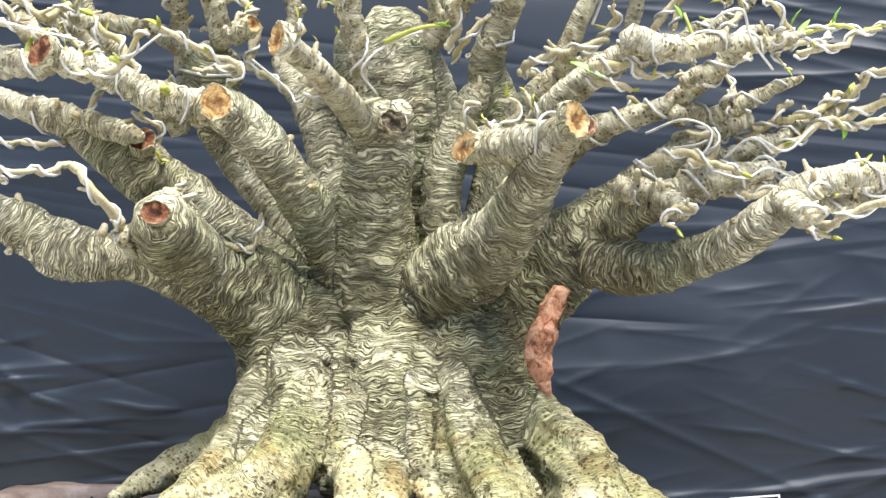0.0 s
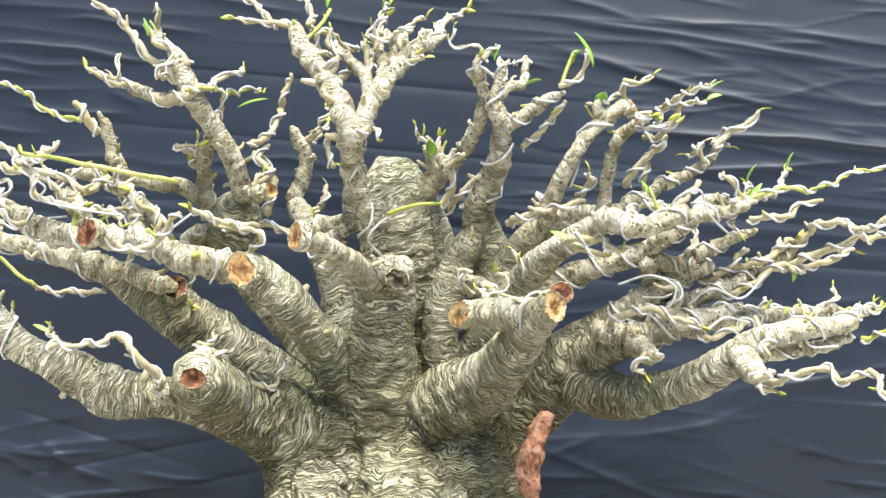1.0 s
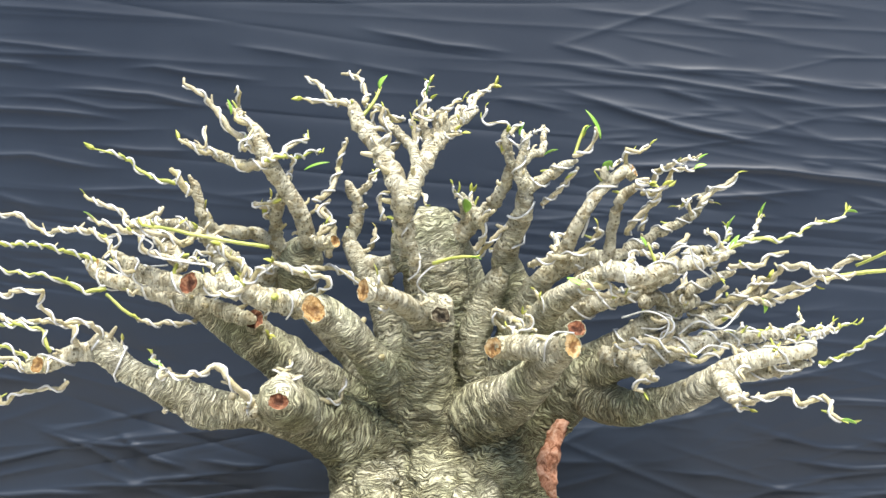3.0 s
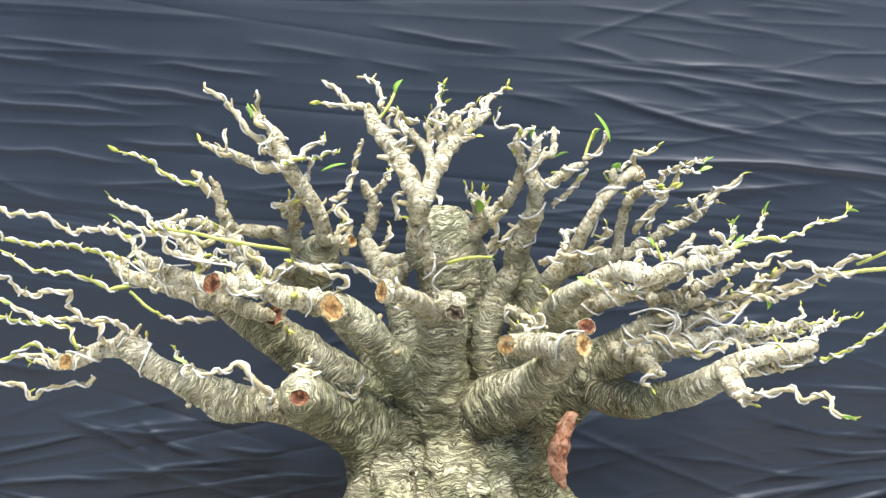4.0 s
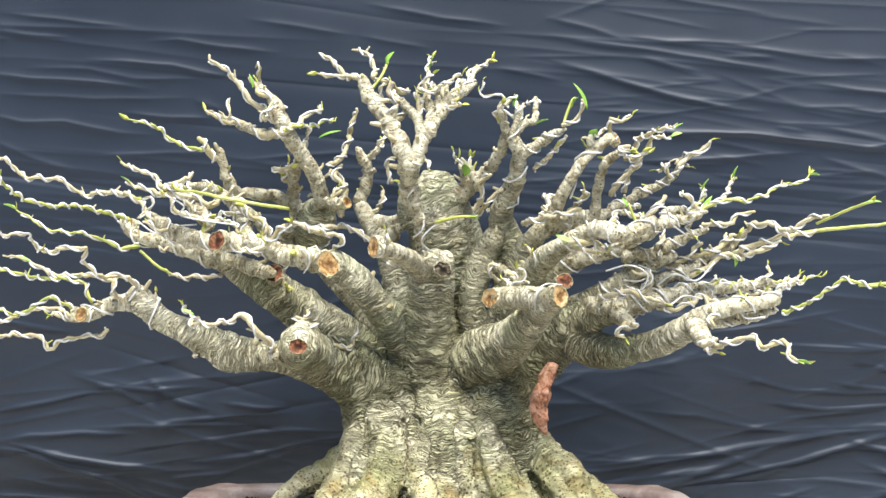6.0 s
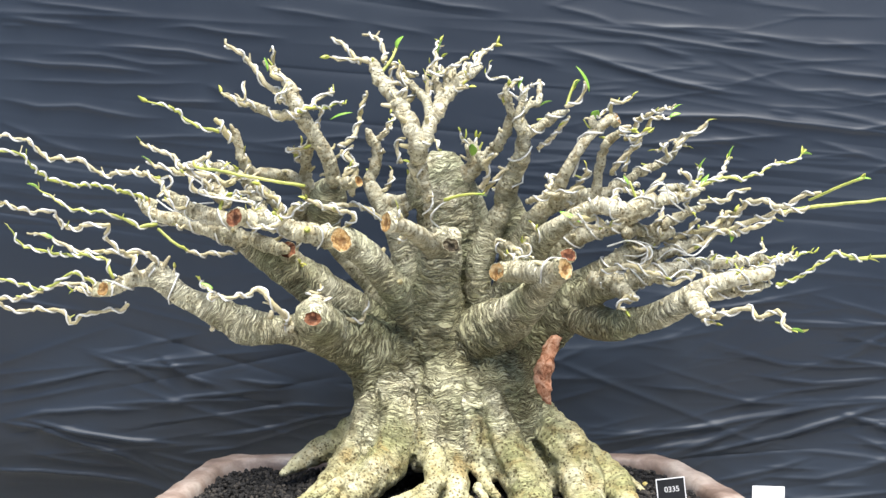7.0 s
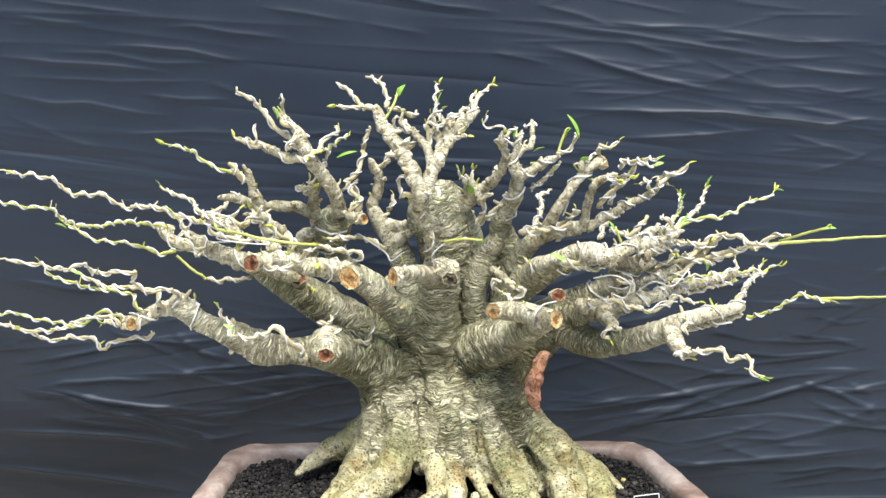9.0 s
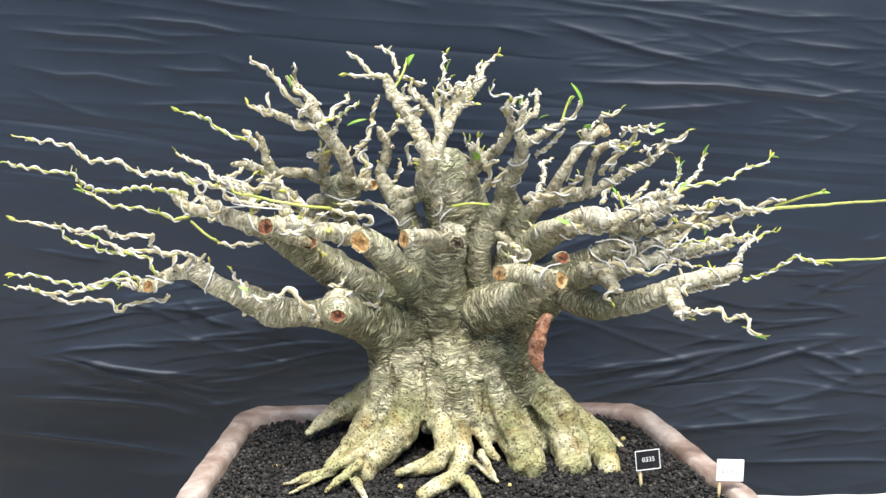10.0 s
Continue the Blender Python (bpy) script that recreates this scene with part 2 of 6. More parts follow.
def part(name, bm, material, parent, label="", smooth=False):
    me = bpy.data.meshes.new(name)
    bm.normal_update()
    bm.to_mesh(me)
    bm.free()
    me.materials.append(material)
    if smooth:
        me.polygons.foreach_set("use_smooth", [True] * len(me.polygons))
    return part_mesh(name, me, parent, label)


def box(bm, lo, hi, bevel=0.0):
    geo = bmesh.ops.create_cube(bm, size=1.0)
    for v in geo["verts"]:
        v.co = Vector([lo[i] + (v.co[i] + 0.5) * (hi[i] - lo[i]) for i in range(3)])
    if bevel:
        edges = list({e for v in geo["verts"] for e in v.link_edges})
        bmesh.ops.bevel(bm, geom=edges, offset=bevel, segments=2, affect="EDGES")


def spline(nodes, step):
    """A smooth line through nodes (x, y, z, r), sampled about every step metres."""
    p = np.array(nodes, dtype=float)
    q = np.vstack([2 * p[0] - p[1], p, 2 * p[-1] - p[-2]])
    out = []
    for i in range(len(p) - 1):
        a, b, c, d = q[i:i + 4]
        n = max(2, int(np.linalg.norm((c - b)[:3]) / step))
        for u in np.arange(n) / n:
            out.append(0.5 * (2 * b + (c - a) * u + (2 * a - 5 * b + 4 * c - d) * u * u + (3 * b - a - 3 * c + d) * u ** 3))
    out.append(p[-1])
    out = np.array(out)
    out[:, 3] = np.maximum(out[:, 3], 0.0006)
    return out


def frames_along(line):
    """Tangents and two normals carried along the line without twist."""
    t = np.gradient(line[:, :3], axis=0)
    t /= np.linalg.norm(t, axis=1)[:, None] + 1e-9
    n = np.cross(t[0], (0.3, 0.2, 0.93))
    n /= np.linalg.norm(n)
    ns = []
    for w in t:
        n = n - w * (n @ w)
        n /= np.linalg.norm(n)
        ns.append(n)
    ns = np.array(ns)
    return t, ns, np.cross(t, ns)


def tube(line, sides, rough=0.0, seed=0, dome=True):
    """Vertices, faces and the length along the line at each vertex."""
    rng = np.random.RandomState(seed)
    t, n, b = frames_along(line)
    s = np.r_[0, np.cumsum(np.linalg.norm(np.diff(line[:, :3], axis=0), axis=1))]
    turn = np.arange(sides) / sides * 2 * math.pi
    r = line[:, 3][:, None] * (1 + rough * rng.uniform(-1, 1, (len(line), sides)))
    ring = line[:, None, :3] + r[..., None] * (np.cos(turn)[None, :, None] * n[:, None] + np.sin(turn)[None, :, None] * b[:, None])
    verts = list(ring.reshape(-1, 3))
    along = list(np.repeat(s, sides))
    faces = []
    m = len(line)
    for i in range(m - 1):
        for j in range(sides):
            k = (j + 1) % sides
            faces.append((i * sides + j, i * sides + k, (i + 1) * sides + k, (i + 1) * sides + j))
    for at, sign in ((0, -1), (m - 1, 1)):
        verts.append(line[at, :3] + sign * t[at] * line[at, 3] * (0.55 if dome else 0.05))
        along.append(s[at])
        c = len(verts) - 1
        for j in range(sides):
            k = (j + 1) % sides
            faces.append((at * sides + k, at * sides + j, c) if sign < 0 else (at * sides + j, at * sides + k, c))
    return verts, faces, along


# ---- the backdrop cloth ----
FOLDS = []


def fold(size, *line):
    FOLDS.append((line, size))


fold(1, (-0.335, 0.679), (-0.167, 0.654))
fold(1.2, (-0.149, 0.706), (-0.023, 0.680), (0.079, 0.666))
fold(.8, (-0.159, 0.654), (-0.044, 0.632))
fold(1, (0.062, 0.601), (0.168, 0.578))
fold(1, (-0.348, 0.456), (-0.187, 0.465), (-0.098, 0.447))
fold(1.8, (-0.927, -0.186), (-0.664, -0.227), (-0.516, -0.255))
fold(1.8, (0.535, -0.230), (0.886, -0.230))
fold(1.2, (0.563, 0.206), (0.723, 0.162), (0.848, 0.171))
fold(1.2, (0.387, 0.175), (0.563, 0.195))
fold(1.2, (-0.808, 0.205), (-0.627, 0.172))
fold(1.6, (-0.807, 0.031), (-0.724, 0.047), (-0.608, 0.072), (-0.551, 0.076))
fold(1.5, (-0.794, -0.021), (-0.719, -0.004), (-0.620, 0.004), (-0.538, 0.003))
fold(1.3, (-0.538, 0.003), (-0.471, 0.024), (-0.348, 0.036), (-0.282, 0.040))
fold(2.8, (-0.753, -0.017), (-0.656, -0.039), (-0.566, -0.053), (-0.484, -0.060))
fold(2.4, (-0.811, -0.021), (-0.729, -0.032), (-0.649, -0.061), (-0.584, -0.080), (-0.528, -0.114), (-0.487, -0.136))
fold(1.2, (-0.620, 0.012), (-0.537, 0.016), (-0.414, 0.019), (-0.316, 0.018))
fold(1.4, (-0.539, -0.023), (-0.399, -0.006), (-0.283, 0.010), (-0.177, 0.009))
fold(1.6, (-0.450, -0.049), (-0.351, -0.039), (-0.235, -0.008), (-0.185, 0.000))
fold(1.3, (-0.550, -0.074), (-0.469, -0.097), (-0.419, -0.102))
fold(1.5, (-0.485, -0.079), (-0.451, -0.074), (-0.385, -0.068))
fold(2.2, (-0.868, -0.113), (-0.743, -0.114), (-0.652, -0.120), (-0.570, -0.131), (-0.488, -0.163))
fold(1.6, (-0.517, 0.101), (-0.462, 0.058), (-0.413, 0.045))
fold(1.4, (-0.639, 0.102), (-0.559, 0.076), (-0.479, 0.031))
fold(1.3, (-0.503, -0.125), (-0.445, -0.128), (-0.387, -0.115))
fold(1.4, (-0.543, -0.096), (-0.486, -0.114), (-0.438, -0.145))
fold(1.2, (-0.765, -0.077), (-0.667, -0.095), (-0.569, -0.105))
fold(1.2, (-0.591, 0.085), (-0.510, 0.077), (-0.420, 0.083))
fold(1.2, (-0.396, 0.058), (-0.331, 0.049), (-0.274, 0.050))
fold(1.2, (0.281, 0.053), (0.384, 0.044), (0.487, 0.018), (0.591, 0.013))
fold(1.8, (0.171, -0.063), (0.306, -0.039), (0.465, -0.011), (0.622, 0.013), (0.764, 0.024))
fold(1.3, (0.187, -0.050), (0.330, -0.026), (0.465, -0.019))
fold(2.2, (0.291, -0.089), (0.411, -0.065), (0.545, -0.036), (0.639, -0.008), (0.764, 0.028))
fold(1.4, (0.404, -0.119), (0.508, -0.099), (0.595, -0.074))
fold(2.6, (0.631, 0.000), (0.703, -0.021), (0.772, -0.055))
fold(1.3, (0.405, 0.117), (0.540, 0.083), (0.619, 0.079), (0.761, 0.082))
fold(1.4, (0.616, 0.140), (0.696, 0.115), (0.761, 0.122))
fold(1.2, (0.522, 0.148), (0.631, 0.148), (0.759, 0.155))
fold(1.6, (0.586, 0.099), (0.698, 0.082), (0.765, 0.061))
fold(1.8, (0.470, 0.067), (0.589, 0.050), (0.699, 0.058), (0.764, 0.073))
fold(1.5, (0.390, -0.166), (0.550, -0.150), (0.777, -0.127))
fold(1.4, (0.599, -0.176), (0.712, -0.164), (0.780, -0.169))
fold(1.5, (0.640, -0.033), (0.706, -0.059), (0.774, -0.076))
fold(1.2, (0.702, 0.008), (0.739, -0.013), (0.770, -0.022))
fold(1.2, (0.492, -0.107), (0.596, -0.112), (0.707, -0.084))
fold(1.2, (-0.738, 0.693), (-0.655, 0.684), (-0.577, 0.675), (-0.523, 0.668))
fold(1.2, (-0.759, 0.667), (-0.699, 0.658), (-0.621, 0.652))
fold(0.8, (-0.760, 0.652), (-0.718, 0.649))
fold(1.3, (-0.494, 0.647), (-0.445, 0.647), (-0.373, 0.634), (-0.286, 0.625))
fold(1.6, (-0.598, 0.618), (-0.520, 0.613), (-0.459, 0.607), (-0.399, 0.593), (-0.345, 0.580))
fold(1.0, (-0.697, 0.604), (-0.593, 0.603), (-0.521, 0.587), (-0.400, 0.584))
fold(1.7, (-0.788, 0.597), (-0.692, 0.587), (-0.582, 0.582), (-0.492, 0.570))
fold(1.0, (-0.767, 0.562), (-0.584, 0.555), (-0.425, 0.555))
fold(1.7, (-0.787, 0.535), (-0.703, 0.516), (-0.635, 0.517), (-0.538, 0.499), (-0.495, 0.498))
fold(1.5, (-0.536, 0.533), (-0.463, 0.524), (-0.390, 0.523))
fold(1.0, (-0.419, 0.553), (-0.371, 0.532))
fold(1.2, (-0.571, 0.463), (-0.466, 0.468), (-0.380, 0.466))
fold(1.1, (-0.772, 0.495), (-0.682, 0.457), (-0.604, 0.432))
fold(1.2, (0.141, 0.680), (0.216, 0.661), (0.276, 0.642))
fold(1.5, (0.142, 0.651), (0.217, 0.639), (0.254, 0.635), (0.337, 0.624), (0.458, 0.604), (0.564, 0.585))
fold(1.1, (0.261, 0.650), (0.336, 0.642), (0.411, 0.642))
fold(1.3, (0.411, 0.642), (0.502, 0.626), (0.593, 0.611), (0.731, 0.611))
fold(1.4, (0.564, 0.574), (0.640, 0.562), (0.735, 0.550))
fold(1.9, (0.142, 0.614), (0.232, 0.587), (0.331, 0.557), (0.430, 0.537), (0.491, 0.528))
fold(0.6, (0.331, 0.549), (0.445, 0.548), (0.534, 0.570), (0.579, 0.573))
fold(1.0, (0.203, 0.531), (0.294, 0.527), (0.339, 0.526))
fold(2.6, (0.188, 0.502), (0.340, 0.496), (0.462, 0.495), (0.561, 0.483), (0.740, 0.459))
fold(1.3, (0.258, 0.447), (0.410, 0.454), (0.554, 0.466))
fold(1.0, (0.507, 0.506), (0.553, 0.498))
fold(1.2, (0.570, 0.460), (0.678, 0.425), (0.725, 0.413))
fold(1.2, (0.630, 0.467), (0.739, 0.482))
fold(1.0, (0.427, 0.619), (0.510, 0.615))
fold(1.2, (0.292, 0.616), (0.390, 0.593))
fold(1.2, (0.611, 0.536), (0.673, 0.524), (0.736, 0.531))
fold(1.0, (0.604, 0.387), (0.680, 0.402), (0.742, 0.428))


def fold_height(x, z, line, size):
    """A fold along a line of (x, z): a soft rise above, a sharp crest and an undercut below, fading out at both ends."""
    p = np.array(line)
    ends = p[-1, 0] - p[0, 0]
    mid = np.interp(x, p[:, 0], p[:, 1])
    v = z - mid - 0.0012 * np.sin(13 * x + 9 * p[0, 1]) - 0.0004 * np.sin(67 * x)
    fade = np.clip(np.minimum(x - p[0, 0], p[-1, 0] - x) / (0.30 * ends) + 0.10, 0, 1)
    return 0.0021 * size * fade * np.where(v > 0, 0.40 * np.exp(-np.abs(v) / 0.022) + 0.60 * np.exp(-np.abs(v) / 0.0032), np.exp(-np.abs(v) / 0.0065))


def cloth_height(x, z):
    """How far the cloth stands forward: slack folds, long fine creases and crumpled facets towards its foot."""
    rng = np.random.RandomState(11)
    h = 0.006 * np.sin(2.1 * x + 3.0 * z + 0.5) + 0.003 * np.sin(5.2 * z - 1.3 * x + 1.0)
    h = h - (0.085 + 0.05 * x + 0.11 * x * x) * np.logaddexp(0, (z - 0.42) * 9) / 9 - (0.11 - 0.15 * x) * np.logaddexp(0, (0.24 - z) * 12) / 12
    low = np.clip((0.40 - z) / 0.30, 0, 1)
    # crumples: folds of stretched noise with sharp crests
    flat, steep = [], []
    for px, pz in zip(x.ravel().tolist(), z.ravel().tolist()):
        wx = 0.25 * noise.noise(Vector((px * 1.7, pz * 2.3, 7.7)))
        wz = 0.05 * noise.noise(Vector((px * 2.1, pz * 1.9, 2.2)))
        flat.append(1 - abs(noise.noise(Vector((px * 1.3 + wx, (pz + 0.07 * px + wz) * 9.0, 0.3)))) * 2 + 0.45 * (1 - abs(noise.noise(Vector((px * 2.6, (pz + 0.10 * px + wz) * 21.0, 4.1)))) * 2))
        steep.append(1 - abs(noise.noise(Vector((px * 3.2 + 2 * wz, (pz - 0.20 * px + wz) * 7.5, 9.3)))) * 2 + 0.5 * (1 - abs(noise.noise(Vector((px * 5.5, (pz + 0.28 * px) * 14.0, 5.1)))) * 2))
    wide = np.array([noise.noise(Vector((px * 1.7 + 3.0, (pz - 0.25 * px) * 4.2, 1.9))) for px, pz in zip(x.ravel().tolist(), z.ravel().tolist())]).reshape(x.shape)
    flat, steep = np.array(flat).reshape(x.shape), np.array(steep).reshape(x.shape)
    h = h + wide * 0.024 * low + flat * (0.0001 + 0.0010 * low) + steep * (0.0003 + 0.0030 * low)
    for line, size in FOLDS:
        h = h + fold_height(x, z, line, size * (1.0 if line[0][1] > 0.3 else 2.1 if line[0][0] < 0 else 1.4))
    creases = []          # middle, slant, half length, width and height of each small crease
    for i in range(330):
        cx, cz = rng.uniform(-1.3, 1.3), rng.uniform(0.38, 1.25) if i < 130 else rng.uniform(-0.15, 0.45)
        deep = min(1.0, max(0.0, (0.42 - cz) / 0.4))
        tilt = rng.normal(-0.09, 0.05) if deep < 0.25 else rng.normal(0.16 if cx > 0.1 else -0.02, 0.20)
        length = rng.uniform(0.12, 0.45) if deep < 0.25 else rng.uniform(0.04, 0.24)
        width = rng.uniform(0.0035, 0.007)
        creases.append((cx, cz, tilt, length, width, rng.uniform(0.08, 0.24 + 0.40 * deep) * width * rng.choice((1, 1, -1))))
    for i in range(150):
        cx, foot = rng.uniform(0.15, 0.95), i < 90
        cz = rng.uniform(-0.2, 0.22) if foot else rng.uniform(0.42, 0.74)
        width = rng.uniform(0.0026, 0.0048)
        creases.append((cx, cz, rng.normal(0.16, 0.28) if foot else rng.normal(-0.08, 0.14), rng.uniform(0.025, 0.11), width, rng.uniform(0.15, 0.55 if foot else 0.38) * width))
    for cx, cz, tilt, length, width, size in creases:
        u = (x - cx) + tilt * (z - cz)
        v = (z - cz) - tilt * (x - cx) - 0.003 * np.sin(4 * (x - cx) + cx * 7) - 0.0005 * np.sin(23 * (x - cx) + cx)
        h = h + size * np.exp(-(np.abs(v) / width) ** 1.15) * np.exp(-(u / length) ** 4)
    return h


def build_backdrop():
    rows = np.r_[np.arange(-0.62, -0.30, 0.02), np.arange(-0.30, 0.78, 0.0016), np.arange(0.78, 1.33, 0.02)]
    nx, nz = 440, len(rows)
    x, z = np.meshgrid(np.linspace(-1.35, 1.35, nx), rows)
    y = 0.335 - cloth_height(x, z)
    verts = np.stack([x, y, z], -1).reshape(-1, 3)
    i = (np.arange(nz - 1)[:, None] * nx + np.arange(nx - 1)[None]).ravel()
    faces = np.stack([i, i + 1, i + nx + 1, i + nx], 1)
    ob = new("backdrop", mesh_of("backdrop", verts, faces, CLOTH))
    tagged(ob, "creased dark slate-blue satin cloth hung behind the bonsai", "backdrop cloth", kind="structure")
    mod = ob.modifiers.new("thickness", "SOLIDIFY")
    mod.thickness, mod.offset = 0.002, 1.0


build_backdrop()


WHITE_EDGE = (0.078, 0.003)      # where the white cloth ends on the table: y at x = 0, and its slope


def build_table():
    table = tagged(new("display_table"), "display table covered with a white linen cloth", "table")
    bm = bmesh.new()
    box(bm, (-1.4, -0.75, -0.210), (1.4, 0.065, -0.182), 0.004)
    part("tabletop", bm, LINEN, table)
    for x in (-1.3, 1.3):
        for y in (-0.65, 0.0):
            bm = bmesh.new()
            box(bm, (x - 0.03, y - 0.03, -0.95), (x + 0.03, y + 0.03, -0.210), 0.004)
            part("leg", bm, STICK, table)
    bm = bmesh.new()
    bmesh.ops.create_grid(bm, x_segments=200, y_segments=40, size=0.5)
    for v in bm.verts:
        x, u = v.co.x * 2.7, v.co.y + 0.5
        back = WHITE_EDGE[0] + WHITE_EDGE[1] * x + 0.006 * math.sin(17 * x + 1.0) + 0.004 * math.sin(41 * x)
        y = -0.74 + u * (back + 0.74)
        v.co = Vector((x, y, -0.168 + 0.003 * u * math.sin(25 * x) + 0.002 * math.sin(9 * x + 7 * y) - 0.010 * max(0.0, u - 0.96) / 0.04))
    cloth = new("white_tablecloth", bpy.data.meshes.new("white_tablecloth"))
    bm.to_mesh(cloth.data)
    bm.free()
    cloth.data.materials.append(LINEN)
    cloth.data.polygons.foreach_set("use_smooth", [True] * len(cloth.data.polygons))
    tagged(cloth, "white cloth with a wavy edge over the table", "tablecloth")
    # unseen ground, kept pale as a reflector that fills the tree from below
    bm = bmesh.new()
    bmesh.ops.create_grid(bm, x_segments=4, y_segments=4, size=400)
    ground = new("ground", bpy.data.meshes.new("ground"))
    for v in bm.verts:
        v.co.z = -0.95
    bm.to_mesh(ground.data)
    bm.free()
    ground.data.materials.append(BOUNCE_GROUND)
    tagged(ground, "unseen ground under the display table, set pale to bounce light up", "ground", kind="structure")


build_table()


def build_sky_blockers():
    """Plain unseen walls added round the display, behind and beside the camera, to cut low sky light; open to the sky.
    """
    for name, lo, hi in (("added_wall_south", (-3.6, -4.6, -0.95), (3.6, -4.4, 1.9)), ("added_wall_west", (-3.6, -4.4, -0.95), (-3.4, 1.2, 1.9)),
                         ("added_wall_east", (3.4, -4.4, -0.95), (3.6, 1.2, 1.9)), ("added_wall_north", (-3.4, 1.0, -0.95), (3.4, 1.2, 1.9))):
        bm = bmesh.new()
        box(bm, lo, hi, 0.01)
        me = bpy.data.meshes.new(name)
        bm.to_mesh(me)
        bm.free()
        me.materials.append(PLASTER)
        tagged(new(name, me), "plain plaster wall added out of view to block low sky light", "wall", kind="structure")


build_sky_blockers()


# ---- the pot and its soil ----
POT_CORNERS = ((0.302, 0.070), (-0.368, 0.070), (-0.422, -0.30), (-0.405, -0.46), (0.400, -0.46), (0.418, -0.31))
POT_MID = Vector((0.0, -0.17))


def outline(inset, n=7, m=14):
    """The pot's outline, counter-clockwise, with softened corners, drawn in by inset."""
    pts = [Vector(p) for p in POT_CORNERS]
    k = len(pts)
    inner = []
    for i in range(k):
        a, b, c = pts[i - 1], pts[i], pts[(i + 1) % k]
        u, v = (b - a).normalized(), (c - b).normalized()
        nu, nv = Vector((-u.y, u.x)), Vector((-v.y, v.x))
        inner.append(b + (nu + nv) / (1 + nu.dot(nv)) * inset)
    out = []
    for i in range(k):
        a, b, c = inner[i - 1], inner[i], inner[(i + 1) % k]
        cut_in = min(0.055, (b - a).length * 0.45, (c - b).length * 0.45)
        p, q = b + (a - b).normalized() * cut_in, b + (c - b).normalized() * cut_in
        out += [p * (1 - t) ** 2 + 2 * b * t * (1 - t) + q * t * t for t in (j / n for j in range(n))]
        d = inner[(i + 2) % k]
        e = c + (b - c).normalized() * min(0.055, (c - b).length * 0.45, (d - c).length * 0.45)
        out += [q + (e - q) * j / m for j in range(m)]
    return [(p.x, p.y) for p in out]


def build_pot():
    pot = tagged(new("bonsai_pot"), "shallow brown-pink stoneware bonsai pot with rounded corners, filled with black grit", "plant pot")
    profile = ((0.07, -0.145), (0.045, -0.155), (0.03, -0.10), (0.016, -0.03), (0.006, -0.022), (0.0, -0.016), (0.0, -0.004), (0.004, 0.0), (0.026, 0.001), (0.033, -0.002), (0.036, -0.012), (0.040, -0.06), (0.06, -0.078))
    n = len(outline(0.0))
    verts, faces = [], []
    for k, (inset, z) in enumerate(profile):
        ring = outline(inset)
        for i, (x, y) in enumerate(ring[:n]):
            w = 0.0012 * math.sin(i * 1.7 + k) + 0.001 * math.sin(i * 0.37)
            verts.append((x, y, z + w))
    for k in range(len(profile) - 1):
        for i in range(n):
            j = (i + 1) % n
            faces.append((k * n + i, k * n + j, (k + 1) * n + j, (k + 1) * n + i))
    faces.append(tuple(range(n))[::-1])
    faces.append(tuple((len(profile) - 1) * n + i for i in range(n)))
    part_mesh("body", mesh_of("body", verts, faces, POT), pot)
    for x, y in ((-0.27, -0.37), (0.27, -0.37), (-0.25, -0.04), (0.2, -0.04)):
        bm = bmesh.new()
        box(bm, (x - 0.035, y - 0.03, -0.168), (x + 0.035, y + 0.03, -0.140), 0.005)
        part("foot", bm, POT, pot)


build_pot()


def soil_height(x, y):
    return -0.012 + 0.006 * noise.noise(Vector((x * 9, y * 9, 3.1))) + 0.004 * noise.noise(Vector((x * 30, y * 30, 1.7)))


def build_soil():
    ring = [Vector(p) for p in outline(0.0375)]
    n, steps = len(ring), 60
    verts = [(POT_MID.x, POT_MID.y, soil_height(*POT_MID))]
    faces = []
    for k in range(1, steps + 1):
        for p in ring:
            q = POT_MID + (p - POT_MID) * (k / steps)
            verts.append((q.x, q.y, soil_height(q.x, q.y) - 0.003))
    for j in range(n):
        faces.append((0, 1 + j, 1 + (j + 1) % n))
    for k in range(steps - 1):
        for j in range(n):
            a, b = 1 + k * n, 1 + (k + 1) * n
            faces.append((a + j, b + j, b + (j + 1) % n, a + (j + 1) % n))
    tagged(new("soil", mesh_of("soil", verts, faces, SOIL)), "black volcanic soil filling the pot", "soil", kind="stuff")
    # loose grit lying on it
    rng = np.random.RandomState(5)
    ico = bmesh.new()
    bmesh.ops.create_icosphere(ico, subdivisions=1, radius=1.0)
    base = np.array([v.co[:] for v in ico.verts])
    tri = np.array([[v.index for v in f.verts] for f in ico.faces])
    ico.free()
    verts, faces, count = [], [], 0
    for _ in range(22000):
        i, far = rng.uniform(0, n), math.sqrt(rng.uniform(0, 1))
        edge = ring[int(i)].lerp(ring[(int(i) + 1) % n], i % 1)
        x, y = POT_MID + (edge - POT_MID) * far * 0.985
        size = rng.uniform(0.0018, 0.0044) * (1.35 if rng.rand() < 0.08 else 1)
        q = base * rng.uniform(0.65, 1.2, (len(base), 1)) * rng.uniform(0.6, 1.1, 3) * size
        a = rng.uniform(0, 6.28)
        q = q @ np.array([[math.cos(a), -math.sin(a), 0], [math.sin(a), math.cos(a), 0], [0, 0, 1]])
        z = soil_height(x, y) + rng.uniform(-0.002, 0.004)
        verts.append(q + (x, y, z))
        faces.append(tri + count)
        count += len(base)
    me = mesh_of("grit", np.concatenate(verts), np.concatenate(faces), GRIT, smooth=False)
    tagged(new("grit", me), "loose black lava grit over the soil", "gravel", kind="stuff")


build_soil()


